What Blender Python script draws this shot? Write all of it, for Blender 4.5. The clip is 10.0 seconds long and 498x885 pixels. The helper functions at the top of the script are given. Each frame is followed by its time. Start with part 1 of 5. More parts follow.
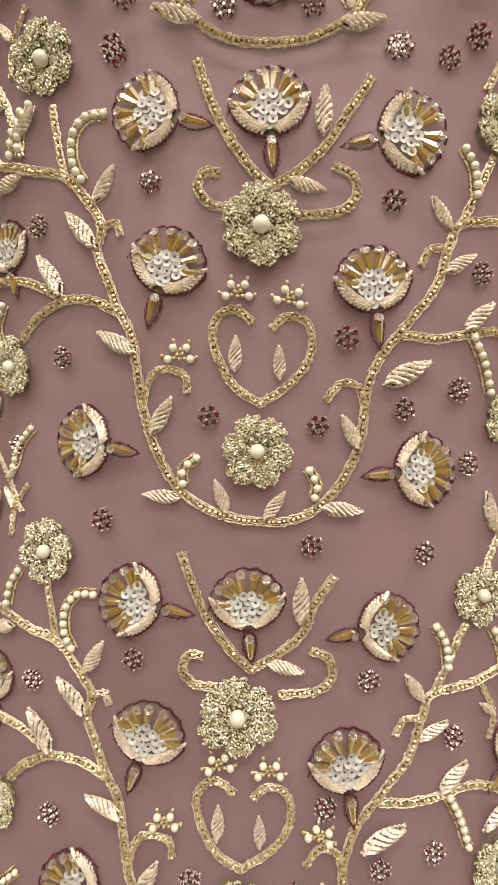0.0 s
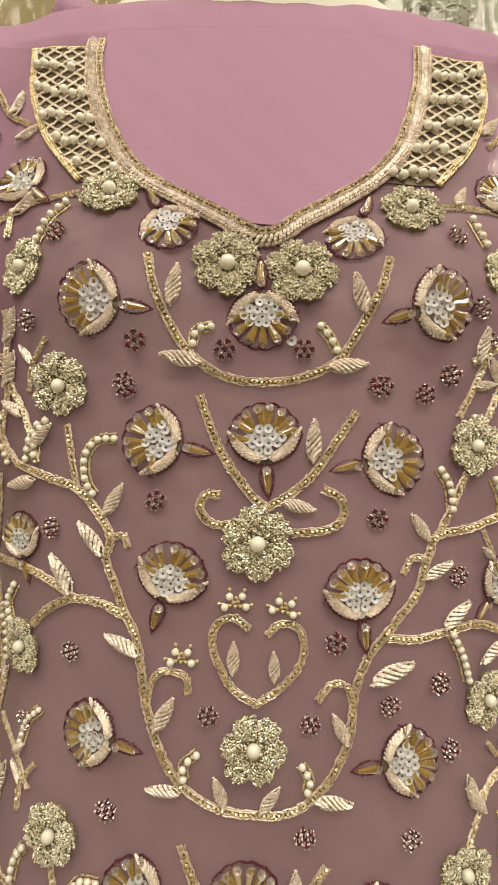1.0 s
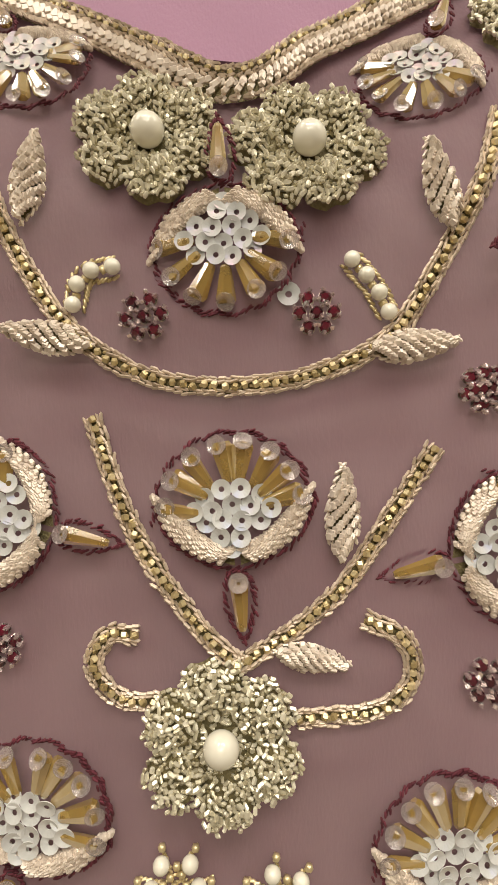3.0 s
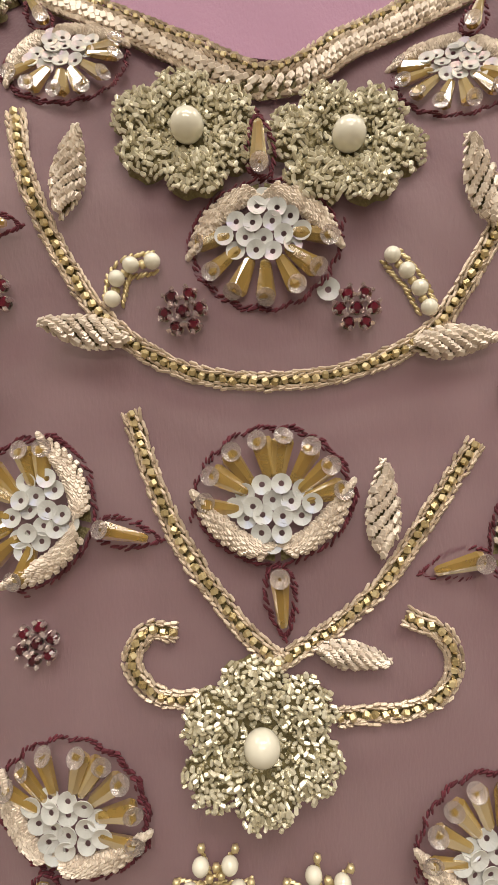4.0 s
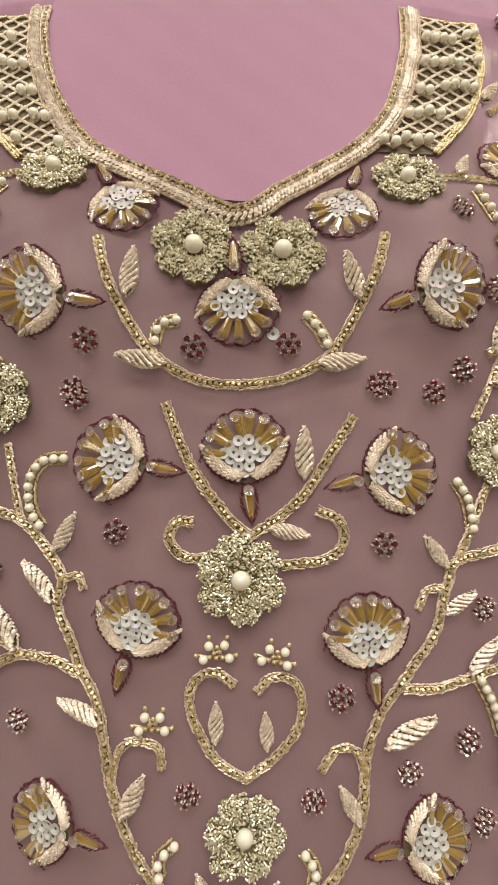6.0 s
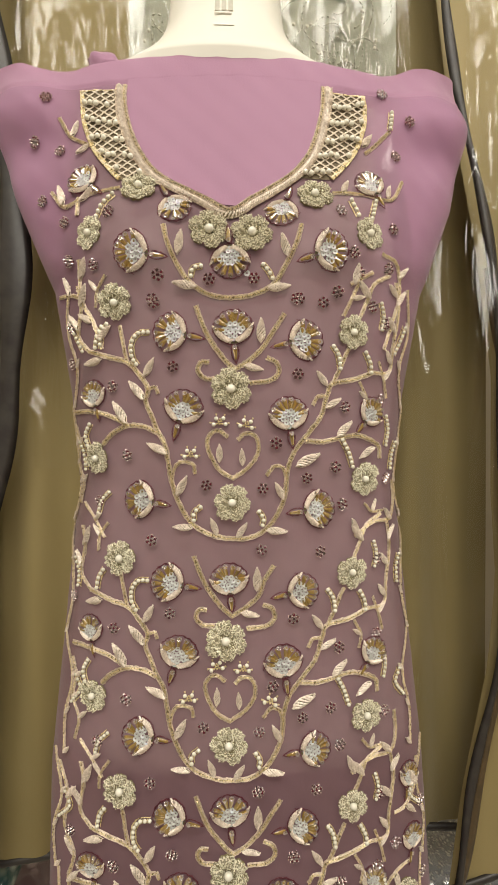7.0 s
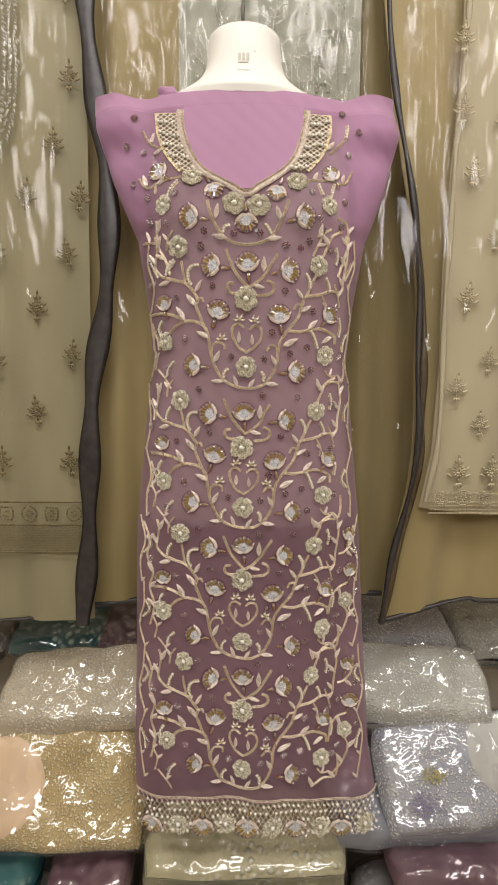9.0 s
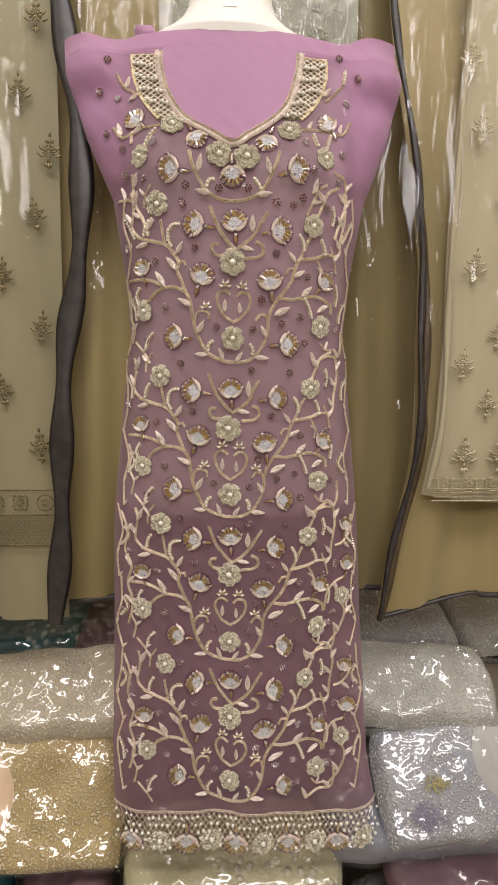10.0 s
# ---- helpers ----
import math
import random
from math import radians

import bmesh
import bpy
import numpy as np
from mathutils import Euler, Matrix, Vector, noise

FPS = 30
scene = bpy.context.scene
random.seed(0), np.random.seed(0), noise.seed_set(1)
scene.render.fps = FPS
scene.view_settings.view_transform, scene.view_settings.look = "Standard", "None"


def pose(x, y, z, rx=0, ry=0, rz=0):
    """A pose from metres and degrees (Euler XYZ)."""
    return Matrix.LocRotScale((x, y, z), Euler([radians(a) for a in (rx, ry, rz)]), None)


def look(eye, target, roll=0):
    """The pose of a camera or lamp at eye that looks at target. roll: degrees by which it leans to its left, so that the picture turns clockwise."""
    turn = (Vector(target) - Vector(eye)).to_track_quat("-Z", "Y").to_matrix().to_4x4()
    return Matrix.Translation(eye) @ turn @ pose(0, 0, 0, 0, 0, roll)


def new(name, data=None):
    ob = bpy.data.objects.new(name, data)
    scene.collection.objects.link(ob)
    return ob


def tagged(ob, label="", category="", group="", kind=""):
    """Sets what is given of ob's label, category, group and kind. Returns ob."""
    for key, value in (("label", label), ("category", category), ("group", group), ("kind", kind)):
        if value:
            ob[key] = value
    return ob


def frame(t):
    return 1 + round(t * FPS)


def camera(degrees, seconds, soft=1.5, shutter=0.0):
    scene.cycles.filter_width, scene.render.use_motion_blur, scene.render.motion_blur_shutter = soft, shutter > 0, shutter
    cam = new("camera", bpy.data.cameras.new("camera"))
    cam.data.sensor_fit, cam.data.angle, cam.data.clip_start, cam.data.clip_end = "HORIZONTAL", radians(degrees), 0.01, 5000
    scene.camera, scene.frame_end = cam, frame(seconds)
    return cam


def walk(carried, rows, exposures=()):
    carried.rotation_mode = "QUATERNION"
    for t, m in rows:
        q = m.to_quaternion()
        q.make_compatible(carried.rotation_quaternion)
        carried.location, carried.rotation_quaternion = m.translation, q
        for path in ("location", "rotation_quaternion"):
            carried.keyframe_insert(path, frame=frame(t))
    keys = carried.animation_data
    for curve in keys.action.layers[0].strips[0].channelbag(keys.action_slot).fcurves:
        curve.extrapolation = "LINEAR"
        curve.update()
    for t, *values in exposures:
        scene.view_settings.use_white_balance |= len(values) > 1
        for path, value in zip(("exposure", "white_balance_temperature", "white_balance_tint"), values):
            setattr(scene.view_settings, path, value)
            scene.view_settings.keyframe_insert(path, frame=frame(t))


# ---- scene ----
cam = camera(50.8, 10.0)
METRES, EYE, TILT, LEAN, TURN = 1.15, 1.2, 0.0, -1.6, 0.0
ROWS = [
    (0.0, 0.0, 0.0, 0.0, 0.0, 0.0, 0.0),
    (0.5, 0.0048, -0.0208, 0.0444, -1.04, 1.22, -0.17),
    (1.0, -0.0038, -0.022, 0.1146, -1.24, 3.68, -0.05),
    (1.5, 0.007, 0.0078, 0.1294, -1.93, 3.81, 1.17),
    (2.0, -0.0014, 0.0551, 0.1416, -1.04, 4.54, -0.24),
    (2.5, -0.0028, 0.0901, 0.1354, 0.03, 3.5, 0.26),
    (2.7, 0.0116, 0.0968, 0.1362, 0.57, 4.1, 0.9),
    (3.8, 0.0066, 0.103, 0.133, -0.6, 5.1, 0.89),
    (4.0, 0.0031, 0.1013, 0.1337, 0.01, 5.3, 0.89),
    (4.5, 0.0066, 0.0987, 0.1322, -0.51, 5.4, 1.1),
    (5.0, 0.0082, 0.0941, 0.1306, -1.2, 5.96, 1.37),
    (5.5, 0.0087, 0.0821, 0.1321, -0.18, 6.46, 1.57),
    (5.7, 0.0061, 0.0638, 0.1295, -0.78, 6.44, 1.77),
    (6.8, -0.0015, -0.1593, 0.0557, -3.23, 0.63, 1.94),
    (7.0, -0.0024, -0.2002, 0.0444, -2.83, -0.14, 1.64),
    (7.5, -0.0031, -0.3256, 0.0279, -1.6, -0.68, 1.58),
    (8.0, -0.0084, -0.4417, 0.016, -0.95, -3.6, 1.12),
    (8.5, -0.0121, -0.4969, -0.0152, -1.53, -5.06, 1.17),
    (9.0, -0.0146, -0.5051, -0.0464, -1.7, -4.81, 1.05),
    (9.5, -0.0151, -0.4822, -0.0573, -2.24, -5.06, 0.99),
    (10.0, -0.0084, -0.4388, -0.0712, -2.66, -5.34, 1.05),
]
EXPOSURES = [(0.0, 0.16, 6800, 8), (0.5, 0.09, 6750, 6), (1.0, -0.17, 7050, 8), (1.5, -0.28, 6900, 9), (2.5, -0.2, 6850, 9), (4.0, -0.17, 6700, 10), (5.5, -0.17, 6700, 9), (7.0, -0.08, 6600, 7), (8.5, -0.06, 6200, 12), (10.0, -0.07, 6150, 17)]
walk(cam, [(t, pose(0, 0, EYE, TILT, LEAN, TURN) @ pose(METRES * x, METRES * y, METRES * z, 90 + pitch, roll, yaw)) for t, x, y, z, yaw, pitch, roll in ROWS], EXPOSURES)



# ---- world, light ----
world = bpy.data.worlds.new("world")
scene.world = world
world.use_nodes = True
world.node_tree.nodes["Background"].inputs[0].default_value = (1.0, 0.95, 0.88, 1)
world.node_tree.nodes["Background"].inputs[1].default_value = 0.24


def lamp(name, loc, target, w, h, power, col=(1.0, 0.945, 0.86)):
    data = bpy.data.lights.new(name, "AREA")
    data.shape, data.size, data.size_y, data.energy, data.color = "RECTANGLE", w, h, power, col
    ob = new(name, data)
    ob.matrix_world = look(loc, target)
    return ob


lamp("ceiling_light_front", (0.1, -0.75, 2.72), (0.1, -0.45, 0.6), 1.5, 0.35, 24)
lamp("ceiling_light_side", (-1.05, -0.3, 2.72), (-0.8, -0.1, 0.6), 0.3, 1.2, 9)
lamp("ceiling_light_side", (1.15, -0.3, 2.72), (0.9, -0.1, 0.6), 0.3, 1.2, 9)
lamp("ceiling_light_rear", (0.0, -2.3, 2.6), (0.0, -0.6, 0.9), 1.8, 0.7, 40)


# ---- materials ----
def material(name, col, col2=None, rough=0.6, metal=0.0, scale=60.0, bump=0.0, bump_scale=400.0, stretch=(1, 1, 1), island=0.0, coat=0.0, spec=0.5, sheen=0.0, obj=0.0, rough2=None):
    """A node material: two-scale noise between two colours, fine bump, island or object variation."""
    m = bpy.data.materials.new(name)
    m.use_nodes = True
    nt = m.node_tree
    b = nt.nodes["Principled BSDF"]
    col2 = col2 or tuple(c * 0.75 for c in col)
    tc = nt.nodes.new("ShaderNodeTexCoord")
    mp = nt.nodes.new("ShaderNodeMapping")
    mp.inputs["Scale"].default_value = stretch
    nt.links.new(tc.outputs["Object"], mp.inputs[0])
    n1 = nt.nodes.new("ShaderNodeTexNoise")
    n1.inputs["Scale"].default_value, n1.inputs["Detail"].default_value = scale, 5
    nt.links.new(mp.outputs[0], n1.inputs["Vector"])
    ramp = nt.nodes.new("ShaderNodeMapRange")
    ramp.inputs["From Min"].default_value, ramp.inputs["From Max"].default_value = 0.33, 0.67
    nt.links.new(n1.outputs[0], ramp.inputs[0])
    mix = nt.nodes.new("ShaderNodeMix")
    mix.data_type = "RGBA"
    mix.inputs[6].default_value, mix.inputs[7].default_value = (*col2, 1), (*col, 1)
    fac = ramp.outputs[0]
    if island or obj:
        geo = nt.nodes.new("ShaderNodeNewGeometry") if island else nt.nodes.new("ShaderNodeObjectInfo")
        out = geo.outputs["Random Per Island"] if island else geo.outputs["Random"]
        mx = nt.nodes.new("ShaderNodeMix")
        mx.inputs[0].default_value = island or obj
        nt.links.new(fac, mx.inputs[2])
        nt.links.new(out, mx.inputs[3])
        fac = mx.outputs[0]
    nt.links.new(fac, mix.inputs[0])
    nt.links.new(mix.outputs[2], b.inputs["Base Color"])
    b.inputs["Roughness"].default_value, b.inputs["Metallic"].default_value = rough, metal
    b.inputs["Coat Weight"].default_value = coat
    b.inputs["Specular IOR Level"].default_value = spec
    b.inputs["Sheen Weight"].default_value = sheen
    if rough2 is not None:
        mr = nt.nodes.new("ShaderNodeMapRange")
        mr.inputs["To Min"].default_value, mr.inputs["To Max"].default_value = rough, rough2
        nt.links.new(fac, mr.inputs[0])
        nt.links.new(mr.outputs[0], b.inputs["Roughness"])
    if bump:
        n2 = nt.nodes.new("ShaderNodeTexNoise")
        n2.inputs["Scale"].default_value, n2.inputs["Detail"].default_value = bump_scale, 3
        nt.links.new(mp.outputs[0], n2.inputs["Vector"])
        bp = nt.nodes.new("ShaderNodeBump")
        bp.inputs["Strength"].default_value, bp.inputs["Distance"].default_value = bump, 0.001
        nt.links.new(n2.outputs[0], bp.inputs["Height"])
        nt.links.new(bp.outputs[0], b.inputs["Normal"])
    return m


def sheer(name, col, col2, glow, see_through, lucent, rough=0.7, lit_shoulder=None):
    """Thin woven cloth: diffuse threads, light carried through, open weave."""
    m = material(name, col, col2, rough=rough, scale=9, bump=0.35, bump_scale=1500, stretch=(1, 1, 0.25), sheen=0.25, spec=0.3)
    nt = m.node_tree
    b, out = nt.nodes["Principled BSDF"], nt.nodes["Material Output"]
    if lit_shoulder:  # light through the slack outer shoulders, painted in as a brighter pink
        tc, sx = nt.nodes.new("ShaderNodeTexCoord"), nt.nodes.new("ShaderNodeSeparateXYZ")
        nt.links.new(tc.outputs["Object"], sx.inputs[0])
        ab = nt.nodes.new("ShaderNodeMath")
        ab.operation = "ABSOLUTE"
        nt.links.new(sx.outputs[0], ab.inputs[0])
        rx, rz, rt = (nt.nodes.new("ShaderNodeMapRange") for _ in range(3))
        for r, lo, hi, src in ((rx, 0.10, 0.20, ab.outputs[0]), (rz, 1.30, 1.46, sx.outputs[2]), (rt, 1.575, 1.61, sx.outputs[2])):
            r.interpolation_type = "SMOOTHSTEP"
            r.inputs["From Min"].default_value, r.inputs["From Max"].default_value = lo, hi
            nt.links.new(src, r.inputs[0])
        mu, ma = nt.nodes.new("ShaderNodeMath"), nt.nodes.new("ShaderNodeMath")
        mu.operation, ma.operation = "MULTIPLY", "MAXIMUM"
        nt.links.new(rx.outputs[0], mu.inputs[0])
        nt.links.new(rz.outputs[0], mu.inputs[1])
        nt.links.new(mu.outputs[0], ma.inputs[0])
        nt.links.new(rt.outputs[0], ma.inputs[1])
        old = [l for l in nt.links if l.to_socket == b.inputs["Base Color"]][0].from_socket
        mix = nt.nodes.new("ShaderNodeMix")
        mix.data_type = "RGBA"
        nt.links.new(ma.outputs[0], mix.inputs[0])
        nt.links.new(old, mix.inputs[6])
        mix.inputs[7].default_value = (*lit_shoulder, 1)
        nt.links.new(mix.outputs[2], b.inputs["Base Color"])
    tl = nt.nodes.new("ShaderNodeBsdfTranslucent")
    tl.inputs[0].default_value = (*glow, 1)
    tr = nt.nodes.new("ShaderNodeBsdfTransparent")
    tr.inputs[0].default_value = (1.0, 0.95, 0.97, 1)
    a, c = nt.nodes.new("ShaderNodeMixShader"), nt.nodes.new("ShaderNodeMixShader")
    a.inputs[0].default_value, c.inputs[0].default_value = lucent, see_through
    nt.links.new(b.outputs[0], a.inputs[1])
    nt.links.new(tl.outputs[0], a.inputs[2])
    nt.links.new(a.outputs[0], c.inputs[1])
    nt.links.new(tr.outputs[0], c.inputs[2])
    nt.links.new(c.outputs[0], out.inputs[0])
    return m


def film(name, tint=(1, 1, 1), gloss=0.16, rough=0.07, scale=26.0, strength=0.5, detail=3.0, upright=0.4):
    """Clear crinkled plastic film: mostly see-through, glossy where it turns to the light."""
    m = bpy.data.materials.new(name)
    m.use_nodes = True
    nt = m.node_tree
    nt.nodes.remove(nt.nodes["Principled BSDF"])
    out = nt.nodes["Material Output"]
    tr, gl, mx = nt.nodes.new("ShaderNodeBsdfTransparent"), nt.nodes.new("ShaderNodeBsdfGlossy"), nt.nodes.new("ShaderNodeMixShader")
    tr.inputs[0].default_value = (*tint, 1)
    gl.inputs["Roughness"].default_value = rough
    tc, n1, bp = nt.nodes.new("ShaderNodeTexCoord"), nt.nodes.new("ShaderNodeTexNoise"), nt.nodes.new("ShaderNodeBump")
    mp = nt.nodes.new("ShaderNodeMapping")
    mp.inputs["Scale"].default_value = (1, 1, upright)
    nt.links.new(tc.outputs["Object"], mp.inputs[0])
    nt.links.new(mp.outputs[0], n1.inputs["Vector"])
    n1.inputs["Scale"].default_value, n1.inputs["Detail"].default_value, n1.inputs["Distortion"].default_value = scale, detail, 0.6
    bp.inputs["Strength"].default_value, bp.inputs["Distance"].default_value = strength, 0.02
    nt.links.new(n1.outputs[0], bp.inputs["Height"])
    nt.links.new(bp.outputs[0], gl.inputs["Normal"])
    mx.inputs[0].default_value = gloss
    nt.links.new(tr.outputs[0], mx.inputs[1])
    nt.links.new(gl.outputs[0], mx.inputs[2])
    nt.links.new(mx.outputs[0], out.inputs[0])
    return m


def glass(name, col, trans=0.6, rough=0.12):
    m = material(name, col, tuple(c * 0.7 for c in col), rough=rough, scale=200, obj=0.6)
    b = m.node_tree.nodes["Principled BSDF"]
    b.inputs["Transmission Weight"].default_value = trans
    return m


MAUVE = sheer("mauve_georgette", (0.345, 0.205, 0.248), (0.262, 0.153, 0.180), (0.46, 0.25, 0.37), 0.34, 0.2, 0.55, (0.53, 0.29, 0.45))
PINK = sheer("pink_lining", (0.485, 0.262, 0.398), (0.455, 0.242, 0.368), (0.56, 0.29, 0.43), 0.03, 0.2, 0.6)
GOLD = material("zari_gold", (0.92, 0.79, 0.50), (0.50, 0.39, 0.19), rough=0.24, metal=0.65, scale=300, island=0.85, rough2=0.46)
PALE = material("pale_zari", (0.87, 0.745, 0.62), (0.46, 0.365, 0.275), rough=0.32, metal=0.45, scale=300, island=0.85, rough2=0.55)
ROSEGOLD = material("rose_silver_purl", (0.95, 0.86, 0.76), (0.60, 0.50, 0.42), rough=0.30, metal=0.34, scale=300, island=0.8, rough2=0.5)
ANTIQUE = material("antique_gold_dabka", (0.99, 0.95, 0.81), (0.56, 0.51, 0.36), rough=0.22, metal=0.45, scale=300, island=0.95, rough2=0.42)
IVORY = material("ivory_thread", (0.88, 0.79, 0.66), (0.70, 0.60, 0.48), rough=0.55, scale=300, island=0.7)
# dark olive laid under cords and coils, so their gaps stay dark
OLIVE = material("dark_olive_bed", (0.25, 0.21, 0.10), (0.14, 0.115, 0.055), rough=0.6, metal=0.3, scale=700, bump=0.6, bump_scale=1500)
AMBER = glass("amber_glass", (0.62, 0.42, 0.13), 0.62, 0.10)
CLEAR = glass("clear_pink_sequin", (0.97, 0.88, 0.86), 0.8, 0.12)
SEQUIN = glass("white_sequin", (0.91, 0.925, 0.905), 0.25, 0.2)
SEQUIN.node_tree.nodes["Principled BSDF"].inputs["Thin Film Thickness"].default_value = 330
PEARL = material("ivory_pearl", (0.86, 0.83, 0.73), (0.79, 0.75, 0.63), rough=0.22, scale=120, coat=0.6, obj=0.5)
MAROON = material("maroon_thread", (0.17, 0.03, 0.05), (0.06, 0.008, 0.015), rough=0.8, scale=500, island=0.6)
GARNET = material("garnet_stone", (0.14, 0.010, 0.026), (0.04, 0.005, 0.012), rough=0.05, scale=300, obj=0.8, coat=1.0)
SILVER = material("silver_claw", (0.94, 0.86, 0.85), (0.60, 0.50, 0.50), rough=0.25, metal=0.85, scale=300, island=0.8)
CREAM = material("cream_moulded_plastic", (0.81, 0.785, 0.71), (0.77, 0.74, 0.66), rough=0.42, scale=6, bump=0.06, bump_scale=60)


# ---- the shape of the dress ----
ZC = [0.30, .43, .53, .63, .75, .85, .97, 1.07, 1.2, 1.3, 1.35, 1.42, 1.46, 1.55, 1.65, 1.7]
YC = [.250, .251, .253, .257, .261, .258, .255, .254, .247, .240, .237, .234, .241, .263, .290, .302]
ZW = [.36, .44, .55, .93, 1.1, 1.21, 1.3, 1.4, 1.49, 1.58, 1.64, 1.7]
WL = [-.178, -.178, -.181, -.180, -.166, -.153, -.160, -.173, -.212, -.241, -.247, -.247]
WR = [.245, .243, .224, .206, .191, .178, .186, .200, .234, .255, .250, .249]
ZD = [.36, .46, .7, .9, 1.1, 1.3, 1.45, 1.6]
DD = [.030, .030, .045, .065, .085, .09, .075, .048]


def half(z):
    l, r = np.interp(z, ZW, WL), np.interp(z, ZW, WR)
    return (l + r) / 2, (r - l) / 2


def surf(x, z):
    x, z = np.asarray(x, float), np.asarray(z, float)
    c, w = half(z)
    r = np.clip(np.abs(x - c) / w, 0, 0.9999)
    p = np.interp(z, [1.42, 1.58], [2.8, 1.8])
    y = np.interp(z, ZC, YC) + np.interp(z, ZD, DD) * (1 - np.sqrt(1 - r ** p))
    for bx in (-0.083, 0.088):  # the bust
        y = y - 0.011 * np.exp(-((x - bx) ** 2 + (z - 1.44) ** 2) / (2 * 0.03 ** 2))
    low = np.clip((0.93 - z) / 0.25, 0, 1)  # the skirt hangs free in shallow folds
    y = y + low * (0.0035 * np.sin(x * 38 + 1.0 + 2 * np.sin(z * 4)) + 0.002 * np.sin(x * 71 + z * 5))
    up = np.clip((z - 1.50) / 0.05, 0, 1) * np.clip((np.abs(x - .006) - .14) / .04, 0, 1)  # slack shoulder cloth
    y = y + up * (0.007 * np.sin(z * 62 + 1.2) + 0.004 * np.sin(x * 60 + z * 30))
    return y + 0.0006 * np.sin(x * 190 + z * 60) * np.sin(z * 130)


def on_cloth(uvh):
    """Points (x, z, height over the cloth) to places in the world."""
    uvh = np.asarray(uvh, float)
    x, z, h = uvh[:, 0], uvh[:, 1], uvh[:, 2]
    e = 0.002
    gx, gz = (surf(x + e, z) - surf(x - e, z)) / (2 * e), (surf(x, z + e) - surf(x, z - e)) / (2 * e)
    n = np.stack([gx, -np.ones_like(gx), gz], 1)
    n /= np.linalg.norm(n, axis=1)[:, None]
    return np.stack([x, surf(x, z), z], 1) + n * h[:, None]


def frame_at(x, z, angle=0.0, scale=1.0, h=0.0004):
    """The pose of a motif that lies on the cloth: its y axis turned by angle from straight up."""
    e = 0.004
    gx, gz = float(surf(x + e, z) - surf(x - e, z)) / (2 * e), float(surf(x, z + e) - surf(x, z - e)) / (2 * e)
    n = Vector((gx, -1, gz)).normalized()
    up = Vector((0, 0, 1))
    up = (up - n * up.dot(n)).normalized()
    right = up.cross(n)
    m = Matrix((right, up, n)).transposed().to_4x4()
    m.translation = Vector((x, float(surf(x, z)), z)) + n * h
    return m @ Matrix.Rotation(angle, 4, "Z") @ Matrix.Scale(scale, 4)


# ---- mesh helpers ----
def mesh(name, verts, faces, mat, smooth=True):
    me = bpy.data.meshes.new(name)
    me.from_pydata([tuple(v) for v in verts], [], [tuple(f) for f in faces])
    me.materials.append(mat)
    if smooth:
        me.shade_smooth()
    return me


def from_bm(name, bm, mat, smooth=True):
    me = bpy.data.meshes.new(name)
    bm.to_mesh(me)
    bm.free()
    me.materials.append(mat)
    if smooth:
        me.shade_smooth()
    return me


def part(name, me, parent, m=None, label=""):
    """One mesh under a thing (placed in the world) or under a part (placed in that part's own axes)."""
    ob = new(name, me)
    ob.parent = parent
    if parent.parent is None:
        ob.matrix_parent_inverse = parent.matrix_basis.inverted()
    if m is not None:
        ob.matrix_basis = m
    return tagged(ob, label)


def thing(name, loc, label, category, group="", kind=""):
    ob = new(name)
    ob.empty_display_size = 0.02
    ob.matrix_basis = Matrix.Translation(loc)
    return tagged(ob, label, category, group, kind)


BEAD = [(0, 2 + (k + 1) % 5, 2 + k) for k in range(5)] + [(2 + k, 2 + (k + 1) % 5, 7 + (k + 1) % 5, 7 + k) for k in range(5)] + [(1, 7 + k, 7 + (k + 1) % 5) for k in range(5)]


def links(centre, direction, length, width, height):
    """Small rounded beads or stitches, five-sided: centre (n, 3), direction (n, 3) unit in the plane."""
    c, d = np.asarray(centre, float), np.asarray(direction, float)
    n = len(c)
    p = np.stack([-d[:, 1], d[:, 0], np.zeros(n)], 1)
    u = np.zeros((n, 3))
    u[:, 2] = 1
    L, W, H = (np.broadcast_to(np.asarray(a, float), (n,))[:, None] for a in (length, width, height))
    rows = [c - d * L / 2, c + d * L / 2]
    for sg in (-1, 1):
        for k in range(5):
            a = math.pi / 2 + 2 * math.pi * k / 5
            rows.append(c + sg * d * L * 0.30 + p * W / 2 * math.cos(a) + u * H / 2 * math.sin(a))
    v = np.stack(rows, 1).reshape(-1, 3)
    f = [tuple(int(q) + 12 * i for q in t) for i in range(n) for t in BEAD]
    return v, f


def join(*pieces):
    vs, fs, k = [], [], 0
    for v, f in pieces:
        v = np.asarray(v, float)
        vs.append(v)
        fs += [tuple(int(i) + k for i in q) for q in f]
        k += len(v)
    return np.concatenate(vs), fs


